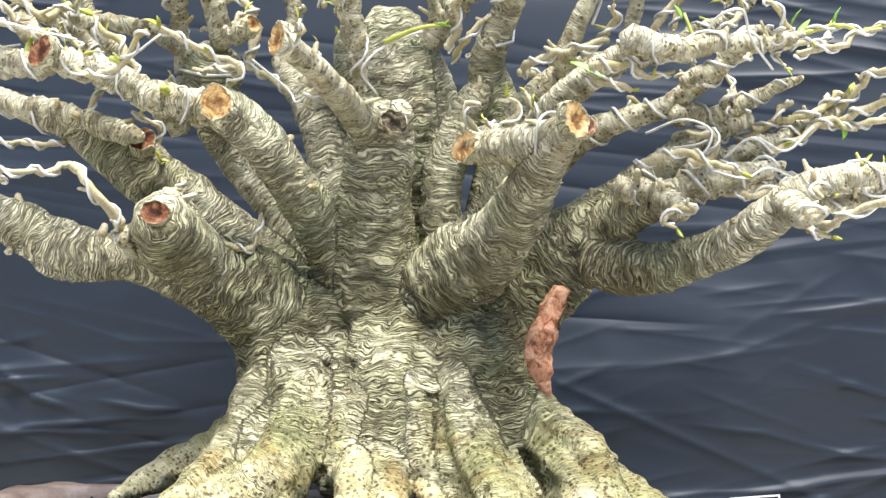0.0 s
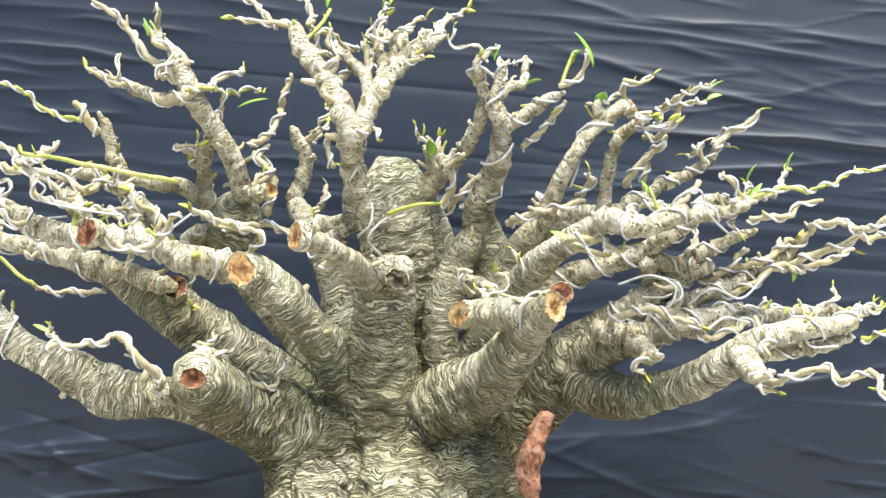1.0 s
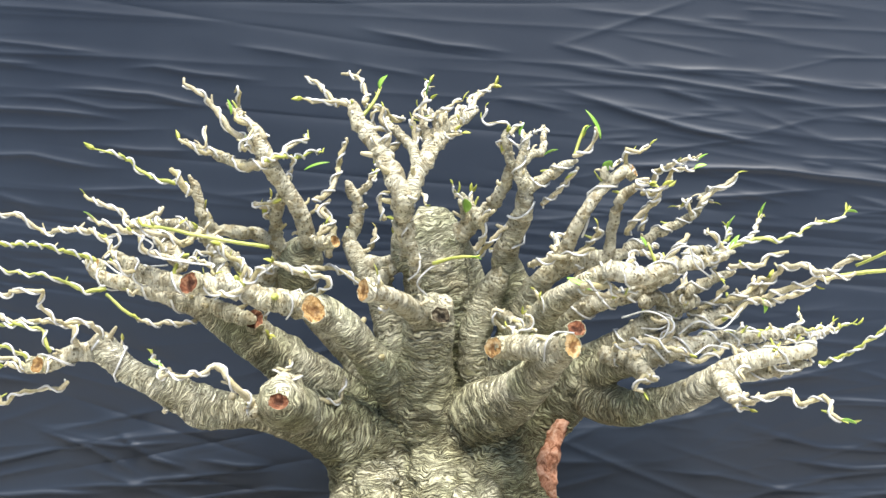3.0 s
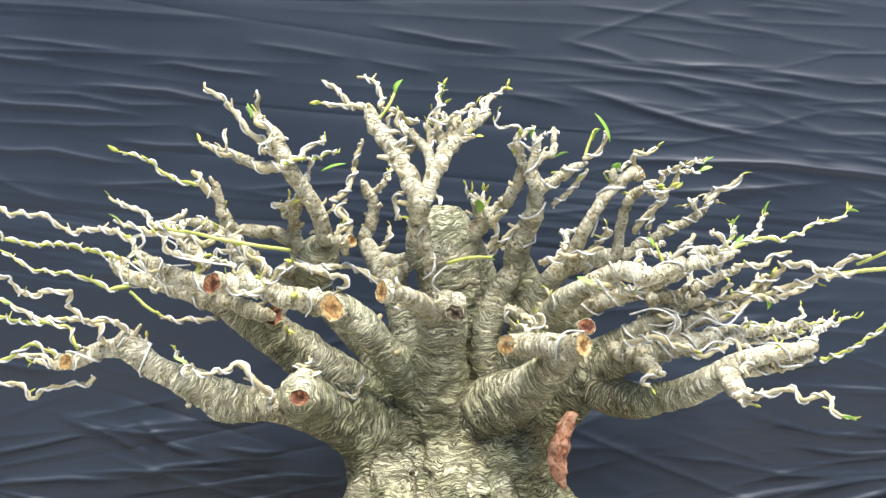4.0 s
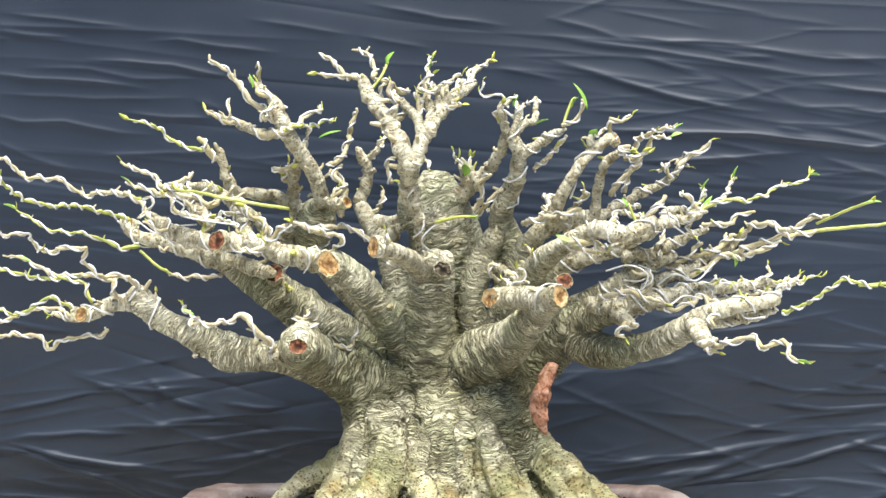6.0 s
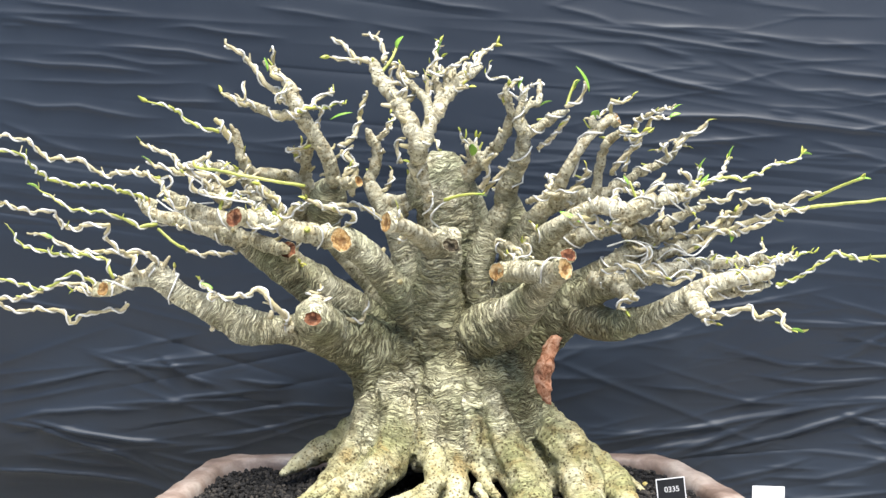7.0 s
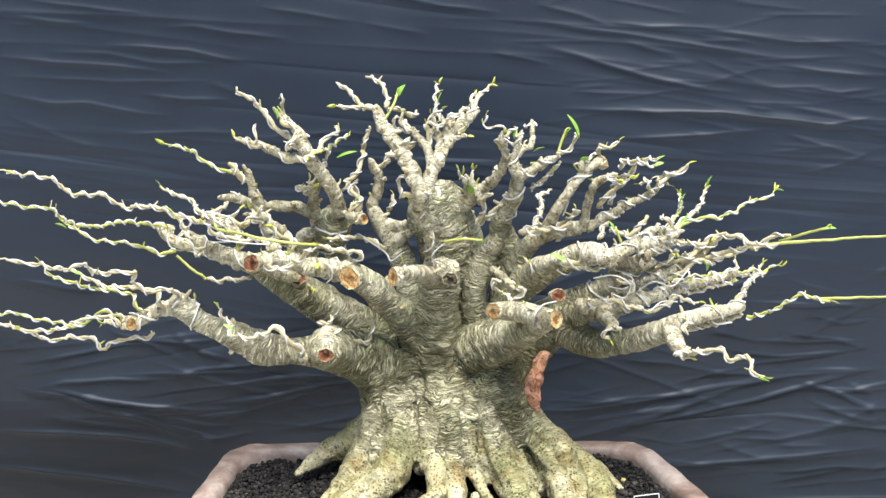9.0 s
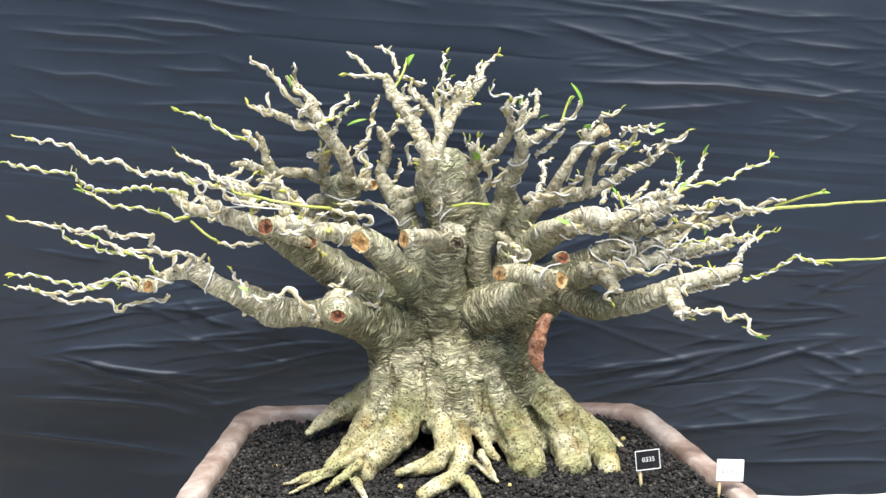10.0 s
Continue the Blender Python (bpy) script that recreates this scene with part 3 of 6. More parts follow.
# ---- the bonsai ----
tree = tagged(new("bonsai_tree"), "stout bare bonsai with pale ringed bark, wired branches, spreading roots", "bonsai tree")
MAIN = []          # (nodes, root?) of the stem, limbs and roots that grow into one body


WRAPPED = []       # (nodes, pitch, start, end) of the training wire round those


def limb(*nodes, wire=()):
    MAIN.append((nodes, 0.0))
    if wire:
        WRAPPED.append((nodes, *wire))


def root(*nodes):
    MAIN.append((nodes, 1.0))


STEM = []          # which of them are the columns of the stem, whose wrinkles run level


def column(*nodes):
    STEM.append(len(MAIN))
    MAIN.append((nodes, 0.0))


column((-0.124, -0.085, 0.042, 0.0330), (-0.111, -0.055, 0.082, 0.0381), (-0.109, -0.030, 0.124, 0.0449), (-0.119, -0.025, 0.163, 0.0465), (-0.138, -0.030, 0.183, 0.0433))
column((-0.024, -0.020, 0.218, 0.0436), (-0.021, -0.015, 0.177, 0.0468), (-0.017, -0.030, 0.140, 0.0479), (-0.017, -0.060, 0.099, 0.0471), (-0.017, -0.082, 0.061, 0.0390), (-0.021, -0.100, 0.034, 0.0297))
column((0.026, -0.030, 0.195, 0.0425), (0.050, -0.020, 0.162, 0.0467), (0.057, -0.040, 0.126, 0.0508), (0.068, -0.050, 0.088, 0.0505), (0.080, -0.060, 0.043, 0.0456))
column((-0.066, 0.020, 0.163, 0.0437), (-0.046, 0.020, 0.098, 0.0517), (-0.030, 0.010, 0.034, 0.0554))
column((0.027, 0.020, 0.163, 0.0477), (0.051, 0.020, 0.081, 0.0557), (0.066, 0.000, 0.020, 0.0551))
column((-0.078, -0.015, 0.153, 0.0351), (-0.072, -0.040, 0.110, 0.0346), (-0.065, -0.068, 0.073, 0.0303), (-0.057, -0.085, 0.042, 0.0210), (-0.054, -0.100, 0.023, 0.0134))
root((0.014, -0.085, 0.104, 0.0240), (0.016, -0.100, 0.065, 0.0201), (0.026, -0.110, 0.037, 0.0140), (0.043, -0.125, 0.014, 0.0088))
root((-0.036, -0.085, 0.089, 0.0270), (-0.043, -0.100, 0.054, 0.0208), (-0.047, -0.115, 0.031, 0.0140))
column((0.026, -0.050, 0.128, 0.0344), (0.029, -0.075, 0.086, 0.0317), (0.034, -0.085, 0.050, 0.0270))
root((0.083, -0.025, 0.095, 0.0326), (0.099, -0.058, 0.055, 0.0274), (0.113, -0.090, 0.024, 0.0209), (0.123, -0.120, -0.003, 0.0147))
column((-0.108, -0.008, 0.162, 0.0423), (-0.065, 0.000, 0.163, 0.0519), (-0.025, -0.004, 0.166, 0.0581), (0.027, -0.005, 0.167, 0.0518), (0.074, -0.005, 0.165, 0.0439))
limb((-0.123, -0.030, 0.166, 0.0449), (-0.153, -0.050, 0.190, 0.0413), (-0.188, -0.072, 0.203, 0.0317), (-0.225, -0.085, 0.209, 0.0232), (-0.255, -0.085, 0.210, 0.0210), (-0.291, -0.085, 0.216, 0.0255), (-0.319, -0.085, 0.231, 0.0217), (-0.352, -0.090, 0.246, 0.0172), (-0.379, -0.095, 0.263, 0.0164), (-0.396, -0.100, 0.282, 0.0178), (-0.405, -0.105, 0.299, 0.0118), wire=(0.05, 0.84, 1))
limb((-0.409, -0.100, 0.282, 0.0126), (-0.433, -0.110, 0.281, 0.0111), (-0.456, -0.122, 0.271, 0.0110), (-0.475, -0.128, 0.269, 0.0095), wire=(0.045, 0.2, 0.9))
limb((-0.176, -0.075, 0.205, 0.0271), (-0.189, -0.120, 0.224, 0.0308), (-0.190, -0.152, 0.232, 0.0274), (-0.188, -0.172, 0.236, 0.0213))
limb((-0.203, -0.110, 0.216, 0.0177), (-0.215, -0.145, 0.222, 0.0123), (-0.221, -0.158, 0.224, 0.0100))
limb((-0.183, -0.110, 0.242, 0.0162), (-0.190, -0.140, 0.256, 0.0102))
limb((-0.102, 0.020, 0.171, 0.0398), (-0.153, 0.010, 0.215, 0.0332), (-0.188, -0.008, 0.247, 0.0305), (-0.222, -0.022, 0.275, 0.0280), (-0.263, -0.032, 0.300, 0.0216), (-0.299, -0.035, 0.322, 0.0139), (-0.334, -0.035, 0.337, 0.0116), (-0.378, -0.027, 0.352, 0.0116), (-0.416, -0.016, 0.357, 0.0094), (-0.436, -0.006, 0.366, 0.0086), (-0.446, 0.000, 0.383, 0.0071), wire=(0.05, 0.65, 1))
limb((-0.212, -0.020, 0.270, 0.0187), (-0.227, -0.030, 0.294, 0.0147), (-0.234, -0.040, 0.309, 0.0115))
limb((-0.041, -0.015, 0.181, 0.0374), (-0.069, -0.030, 0.225, 0.0271), (-0.095, -0.060, 0.268, 0.0213), (-0.123, -0.090, 0.306, 0.0209), (-0.144, -0.106, 0.327, 0.0200), (-0.153, -0.118, 0.332, 0.0184))
limb((-0.089, 0.020, 0.208, 0.0207), (-0.130, 0.035, 0.257, 0.0152), (-0.166, 0.035, 0.298, 0.0144), (-0.186, 0.025, 0.331, 0.0175), (-0.190, 0.000, 0.362, 0.0252), (-0.184, -0.012, 0.387, 0.0266), (-0.179, -0.020, 0.400, 0.0187), wire=(0.05, 0.75, 0.95))
limb((-0.054, -0.010, 0.232, 0.0282), (-0.074, -0.005, 0.295, 0.0227), (-0.093, 0.000, 0.346, 0.0181), (-0.117, 0.012, 0.380, 0.0135), (-0.130, 0.020, 0.403, 0.0095))
limb((-0.092, -0.010, 0.355, 0.0109), (-0.078, -0.015, 0.368, 0.0086), (-0.063, -0.020, 0.379, 0.0078))
limb((-0.033, -0.020, 0.178, 0.0451), (-0.032, -0.040, 0.232, 0.0354), (-0.031, -0.055, 0.273, 0.0320), (-0.027, -0.070, 0.309, 0.0295), (-0.024, -0.076, 0.331, 0.0256), (-0.023, -0.076, 0.340, 0.0188))
limb((-0.038, -0.085, 0.327, 0.0150), (-0.043, -0.090, 0.340, 0.0112), (-0.045, -0.090, 0.347, 0.0067))
limb((-0.012, -0.088, 0.330, 0.0150), (-0.009, -0.090, 0.343, 0.0105))
limb((-0.037, -0.090, 0.319, 0.0149), (-0.054, -0.135, 0.340, 0.0124), (-0.072, -0.190, 0.355, 0.0105), (-0.085, -0.226, 0.362, 0.0103))
limb((-0.021, 0.030, 0.210, 0.0440), (-0.015, 0.025, 0.284, 0.0463), (-0.012, 0.012, 0.333, 0.0451), (-0.023, 0.000, 0.381, 0.0440), (-0.030, 0.000, 0.417, 0.0385), (-0.035, 0.000, 0.430, 0.0299))
limb((-0.003, -0.005, 0.407, 0.0204), (0.010, 0.000, 0.369, 0.0252), (0.021, 0.005, 0.326, 0.0237), (0.019, 0.010, 0.277, 0.0206))
limb((-0.055, -0.015, 0.386, 0.0187), (-0.062, -0.020, 0.402, 0.0140))
limb((-0.049, -0.015, 0.382, 0.0234), (-0.059, -0.020, 0.398, 0.0187), (-0.057, -0.030, 0.418, 0.0139))
limb((0.027, -0.005, 0.215, 0.0220), (0.023, -0.025, 0.265, 0.0186), (0.028, -0.030, 0.301, 0.0186), (0.042, -0.030, 0.340, 0.0170), (0.054, -0.040, 0.364, 0.0131))
limb((0.055, 0.000, 0.214, 0.0252), (0.070, -0.005, 0.271, 0.0235), (0.078, -0.012, 0.319, 0.0234), (0.073, -0.022, 0.355, 0.0202), (0.061, -0.035, 0.383, 0.0170), (0.068, -0.052, 0.410, 0.0145), (0.081, -0.070, 0.437, 0.0128), (0.083, -0.088, 0.464, 0.0105), wire=(0.05, 0.75, 0.97))
limb((0.022, -0.040, 0.193, 0.0369), (0.047, -0.060, 0.211, 0.0380), (0.076, -0.100, 0.234, 0.0282), (0.097, -0.155, 0.265, 0.0208), (0.111, -0.210, 0.289, 0.0153), (0.122, -0.238, 0.303, 0.0123))
limb((0.119, -0.228, 0.302, 0.0130), (0.088, -0.190, 0.298, 0.0148), (0.064, -0.176, 0.297, 0.0142), (0.052, -0.170, 0.296, 0.0135))
limb((0.063, 0.005, 0.149, 0.0521), (0.098, 0.000, 0.184, 0.0440), (0.131, -0.010, 0.222, 0.0383), (0.153, -0.020, 0.233, 0.0319), (0.177, -0.040, 0.217, 0.0269), (0.205, -0.065, 0.210, 0.0220), (0.237, -0.085, 0.220, 0.0195), (0.270, -0.110, 0.235, 0.0185), (0.291, -0.140, 0.256, 0.0167), (0.310, -0.155, 0.273, 0.0129), (0.342, -0.155, 0.283, 0.0108), (0.380, -0.145, 0.287, 0.0094), (0.400, -0.138, 0.291, 0.0087), wire=(0.06, 0.86, 1))
limb((0.296, -0.150, 0.261, 0.0137), (0.299, -0.185, 0.251, 0.0127), (0.303, -0.198, 0.245, 0.0084))
limb((0.133, -0.010, 0.224, 0.0375), (0.147, -0.020, 0.242, 0.0327), (0.174, -0.035, 0.266, 0.0224), (0.198, -0.055, 0.287, 0.0168), (0.223, -0.070, 0.308, 0.0136), (0.249, -0.072, 0.325, 0.0113), (0.283, -0.072, 0.340, 0.0091), wire=(0.045, 0.4, 1))
limb((0.159, -0.030, 0.242, 0.0247), (0.186, -0.060, 0.261, 0.0198), (0.217, -0.090, 0.270, 0.0149), (0.234, -0.100, 0.281, 0.0126), (0.260, -0.100, 0.288, 0.0104), (0.299, -0.090, 0.295, 0.0090), wire=(0.03, 0.4, 1))
limb((0.209, -0.095, 0.267, 0.0127), (0.218, -0.115, 0.258, 0.0110), (0.222, -0.122, 0.254, 0.0103))
limb((0.077, -0.020, 0.249, 0.0233), (0.092, -0.050, 0.299, 0.0206), (0.110, -0.085, 0.330, 0.0165), (0.130, -0.120, 0.350, 0.0139), (0.156, -0.140, 0.369, 0.0116), (0.183, -0.155, 0.380, 0.0101), (0.203, -0.165, 0.375, 0.0086), wire=(0.04, 0.75, 1))
limb((0.080, -0.025, 0.320, 0.0178), (0.107, -0.045, 0.362, 0.0138), (0.141, -0.055, 0.381, 0.0122), (0.178, -0.060, 0.386, 0.0114))
limb((0.104, -0.030, 0.289, 0.0186), (0.141, -0.050, 0.322, 0.0145), (0.178, -0.065, 0.337, 0.0106), (0.207, -0.075, 0.345, 0.0098), (0.235, -0.090, 0.363, 0.0090), (0.256, -0.100, 0.377, 0.0074), wire=(0.035, 0.3, 1))
limb((0.124, -0.070, 0.381, 0.0106), (0.138, -0.090, 0.417, 0.0090), (0.152, -0.100, 0.444, 0.0082), (0.173, -0.095, 0.471, 0.0074), (0.201, -0.085, 0.491, 0.0075), wire=(0.08, 0.3, 0.9))
limb((-0.173, -0.030, 0.403, 0.0116), (-0.180, -0.050, 0.441, 0.0107), (-0.196, -0.065, 0.469, 0.0106), (-0.209, -0.080, 0.491, 0.0113), (-0.218, -0.090, 0.513, 0.0105), (-0.224, -0.092, 0.534, 0.0067))
root((0.039, -0.075, 0.106, 0.0301), (0.049, -0.095, 0.072, 0.0328), (0.066, -0.120, 0.043, 0.0323), (0.084, -0.155, 0.019, 0.0309), (0.092, -0.190, -0.008, 0.0267))
root((0.065, -0.040, 0.106, 0.0346), (0.104, -0.060, 0.073, 0.0342), (0.139, -0.090, 0.047, 0.0359), (0.156, -0.135, 0.017, 0.0305), (0.163, -0.175, -0.013, 0.0255))
root((0.101, -0.020, 0.072, 0.0296), (0.147, -0.045, 0.036, 0.0291), (0.184, -0.080, 0.016, 0.0263), (0.207, -0.130, 0.002, 0.0219), (0.215, -0.175, -0.020, 0.0163))
root((0.172, -0.020, 0.019, 0.0171), (0.214, -0.050, 0.001, 0.0122), (0.238, -0.090, -0.010, 0.0082), (0.253, -0.120, -0.030, 0.0051))
root((-0.089, -0.075, 0.125, 0.0286), (-0.086, -0.092, 0.087, 0.0269), (-0.092, -0.100, 0.054, 0.0297), (-0.111, -0.135, 0.028, 0.0291), (-0.142, -0.170, 0.010, 0.0249), (-0.159, -0.205, -0.007, 0.0188))
root((-0.115, -0.055, 0.099, 0.0320), (-0.128, -0.075, 0.059, 0.0301), (-0.153, -0.105, 0.028, 0.0252), (-0.178, -0.135, 0.008, 0.0175), (-0.210, -0.170, -0.010, 0.0093))
root((-0.131, -0.020, 0.066, 0.0264), (-0.165, -0.025, 0.045, 0.0225), (-0.198, -0.035, 0.030, 0.0185), (-0.224, -0.050, 0.018, 0.0122), (-0.248, -0.070, 0.007, 0.0045))
root((-0.021, -0.095, 0.052, 0.0298), (-0.013, -0.125, 0.029, 0.0219), (-0.008, -0.150, 0.014, 0.0173), (-0.013, -0.175, -0.002, 0.0156), (-0.023, -0.210, -0.017, 0.0118))
root((0.022, -0.112, 0.03, 0.014), (0.036, -0.147, 0.008, 0.0078), (0.05, -0.154, -0.003, 0.0052))
root((-0.107, -0.099, 0.04, 0.014), (-0.15, -0.134, 0.018, 0.0113), (-0.186, -0.178, 0.008, 0.0085), (-0.225, -0.213, 0, 0.0059), (-0.269, -0.228, -0.004, 0.0042))
root((-0.158, -0.135, 0.014, 0.0069), (-0.189, -0.193, 0.004, 0.0051), (-0.228, -0.23, -0.001, 0.0042), (-0.258, -0.258, -0.005, 0.0033))
root((-0.149, -0.156, 0.016, 0.006), (-0.171, -0.199, 0.008, 0.0042), (-0.185, -0.229, -0.002, 0.0033))
root((-0.164, -0.237, 0.006, 0.0083), (-0.154, -0.262, 0, 0.0066), (-0.145, -0.287, -0.005, 0.0049))
root((-0.029, -0.078, 0.054, 0.0265), (-0.036, -0.144, 0.035, 0.0146), (-0.038, -0.174, 0.016, 0.0119), (-0.052, -0.197, 0.006, 0.011), (-0.094, -0.196, -0.003, 0.0068))
root((-0.014, -0.226, 0.008, 0.0133), (-0.045, -0.252, 0.003, 0.0123), (-0.072, -0.269, -0.006, 0.0106))
root((-0.006, -0.237, 0.004, 0.0099), (0.008, -0.276, -0.002, 0.0081), (0.017, -0.298, -0.006, 0.0056))
root((0.01, -0.165, 0, 0.0043), (0.028, -0.206, 0, 0.0042), (0.038, -0.222, -0.005, 0.0033))
root((-0.023, -0.179, 0.030, 0.0120), (-0.056, -0.187, 0.014, 0.0095), (-0.088, -0.204, 0.006, 0.0080), (-0.106, -0.202, -0.002, 0.0060))
root((0.019, -0.174, 0.020, 0.0070), (0.033, -0.203, 0.006, 0.0050), (0.043, -0.232, -0.003, 0.0035))
root((-0.152, -0.192, 0.030, 0.0090), (-0.199, -0.206, 0.010, 0.0065), (-0.237, -0.217, 0.004, 0.0050), (-0.259, -0.230, -0.003, 0.0038))
root((-0.155, -0.215, 0.024, 0.0080), (-0.187, -0.241, 0.008, 0.0060), (-0.206, -0.260, -0.002, 0.0040))


CREVICES = []


def crevice(depth, *nodes):
    CREVICES.append((depth, nodes))


crevice(0.006, (-0.080, -0.060, 0.193), (-0.062, -0.070, 0.175), (-0.058, -0.070, 0.144), (-0.067, -0.085, 0.108), (-0.063, -0.100, 0.084))
crevice(0.0095, (0.024, -0.090, 0.159), (0.027, -0.100, 0.115), (0.026, -0.120, 0.081), (0.038, -0.140, 0.045), (0.060, -0.160, 0.016))
crevice(0.0085, (0.061, -0.100, 0.130), (0.071, -0.110, 0.090), (0.095, -0.130, 0.053), (0.113, -0.160, 0.016))
crevice(0.011, (0.121, -0.080, 0.076), (0.153, -0.100, 0.046), (0.175, -0.130, 0.015))
crevice(0.006, (-0.090, -0.100, 0.131), (-0.113, -0.100, 0.085), (-0.130, -0.110, 0.049), (-0.147, -0.130, 0.023))
crevice(0.0045, (-0.043, -0.100, 0.130), (-0.052, -0.110, 0.110), (-0.046, -0.120, 0.081))
crevice(0.0037, (0.016, -0.110, 0.125), (0.025, -0.120, 0.096), (0.022, -0.120, 0.059))
crevice(0.0045, (0.055, -0.100, 0.123), (0.082, -0.090, 0.118), (0.102, -0.080, 0.109))


def build_stem():
    """Stem, limbs and roots grown into one body: swept, fused, smoothed, then swelled and wrinkled along each limb."""
    verts, faces = [], []
    samples, lengths = [], []
    for i, (nodes, is_root) in enumerate(MAIN):
        line = spline(nodes, 0.008)
        v, f, _ = tube(line, 18, 0.05, i)
        faces += [tuple(k + len(verts) for k in q) for q in f]
        verts += v
        s = np.r_[0, np.cumsum(np.linalg.norm(np.diff(line[:, :3], axis=0), axis=1))]
        t = np.gradient(line[:, :3], axis=0)
        t /= np.linalg.norm(t, axis=1)[:, None] + 1e-9
        lengths.append(len(line))
        run = s + i * 0.37
        if i in STEM:
            run, t = -line[:, 2], np.tile((0.0, 0.0, -1.0), (len(line), 1))
        samples.append(np.c_[line, run, np.full(len(line), is_root), t])
    samples = np.concatenate(samples)
    raw = bpy.data.objects.new("raw", mesh_of("raw", verts, faces, BARK))
    scene.collection.objects.link(raw)
    fuse = raw.modifiers.new("fuse", "REMESH")
    fuse.mode, fuse.voxel_size, fuse.use_smooth_shade = "VOXEL", 0.0022, True
    relax = raw.modifiers.new("relax", "SMOOTH")
    relax.factor, relax.iterations = 0.5, 13
    bpy.context.view_layer.update()
    me = bpy.data.meshes.new_from_object(raw.evaluated_get(bpy.context.evaluated_depsgraph_get()))
    me.name = "stem"
    bpy.data.objects.remove(raw)
    n = len(me.vertices)
    co, no = np.empty(n * 3, np.float32), np.empty(n * 3, np.float32)
    me.vertices.foreach_get("co", co)
    me.vertices.foreach_get("normal", no)
    co, no = co.reshape(-1, 3), no.reshape(-1, 3)
    along, rooty, tip, fat, clear = (np.empty(n) for _ in range(5))
    starts = np.cumsum([0] + lengths[:-1])
    for a in range(0, n, 4000):
        c = co[a:a + 4000]
        rel = c[:, None] - samples[None, :, :3]
        d = np.linalg.norm(rel, axis=2) / samples[None, :, 3]
        best = d.argmin(1)
        two = np.partition(np.minimum.reduceat(d, starts, axis=1), 1, axis=1)
        clear[a:a + 4000] = np.clip((two[:, 1] - two[:, 0]) / 0.22, 0, 1)
        w = np.exp(-(d - d.min(1)[:, None]) * 9)
        near = samples[best]
        along[a:a + 4000] = near[:, 4] + np.einsum("ij,ij->i", c - near[:, :3], near[:, 6:9])
        rooty[a:a + 4000] = (w * samples[None, :, 5]).sum(1) / w.sum(1)
        fat[a:a + 4000] = near[:, 3]
        tip[a:a + 4000] = np.clip((0.021 - near[:, 3]) / 0.011, 0, 1)
    rooty = np.clip((rooty - 0.25) / 0.6, 0, 1) * np.clip((0.130 - co[:, 2]) / 0.06, 0, 1)
    pts = co.tolist()
    girth = np.clip(fat / 0.04, 0.25, 1)
    swell = np.array([noise.noise(Vector(p) * 28) for p in pts]) * 0.0042 * girth
    swell += np.array([noise.noise(Vector(p) * 75) for p in pts]) * (0.0022 * girth + 0.0016 * rooty)
    ring = np.array([noise.noise(Vector((s * 120 + 1.3 * noise.noise(Vector(p) * 40), *(22 * v for v in p[:2])))) for s, p in zip(along.tolist(), pts)])
    swell -= np.maximum(0.0, 0.25 - np.abs(ring)) * 0.0070 * clear * (1 - 0.7 * rooty) * (0.35 + 0.65 * girth)
    for depth, nodes in CREVICES:
        line = spline([(*p, 0.01) for p in nodes], 0.003)[:, :3]
        fade = np.minimum(1, 2.2 * np.sin(np.linspace(0.10, math.pi - 0.10, len(line))))
        flat = line[:, [0, 2]]
        near = np.where((np.linalg.norm(co[:, [0, 2]] - flat.mean(0), axis=1) < 0.2) & (no[:, 1] < 0.1) & (np.abs(co[:, 1] - line[:, 1].mean()) < 0.12))[0]
        for a in range(0, len(near), 4000):
            idx = near[a:a + 4000]
            d = np.linalg.norm(co[idx][:, None, [0, 2]] - flat[None], axis=2)
            best = d.argmin(1)
            d = d.min(1)
            swell[idx] -= depth * fade[best] * (0.60 * np.exp(-(d / 0.0058) ** 2) + 0.40 * np.exp(-(d / 0.020) ** 2))
    co = co + no * swell[:, None]
    me.vertices.foreach_set("co", co.ravel())
    old = np.clip((fat - 0.026) / 0.016, 0, 1) * (1 - rooty) * np.clip((0.34 - co[:, 2]) / 0.08, 0, 1)
    for key, value in (("along", along), ("root", rooty), ("tip", tip), ("old", old)):
        me.attributes.new(key, "FLOAT", "POINT").data.foreach_set("value", value.astype(np.float32))
    me.update()
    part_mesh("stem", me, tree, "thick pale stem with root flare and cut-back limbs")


build_stem()
COUNT = [0]


def branch(*nodes, wire=0.0):
    """A lesser branch of woody bark, with loops of wire round it every so many metres."""
    COUNT[0] += 1
    line = spline(nodes, 0.005)
    rng = np.random.RandomState(COUNT[0])
    line[:, 3] *= 0.96 + 0.10 * np.sin(np.arange(len(line)) * 0.9 + COUNT[0]) * rng.uniform(0.3, 1, len(line))
    line[1:-1, :3] += rng.normal(0, 0.0011, (len(line) - 2, 3))
    line[-3:, 3] *= (0.85, 0.7, 0.45)
    v, f, along = tube(line, 12, 0.10, COUNT[0])
    along = np.array(along) + COUNT[0] * 0.41
    ob = part_mesh("branch", mesh_of("branch", v, f, BARK, along=along, root=np.zeros(len(v)), tip=np.full(len(v), rng.uniform(0.65, 1.0))), tree)
    if wire:
        coil(line, wire, 0.0012, ob, 0.1, 0.9)
    for _ in range(max(2, len(line) // 6)):
        stub(line, rng, ob, 0.36)
    if line[-1, 3] < 0.0075:
        for _ in range(1 + len(line) // 18):
            sprig(line, rng)
    return ob


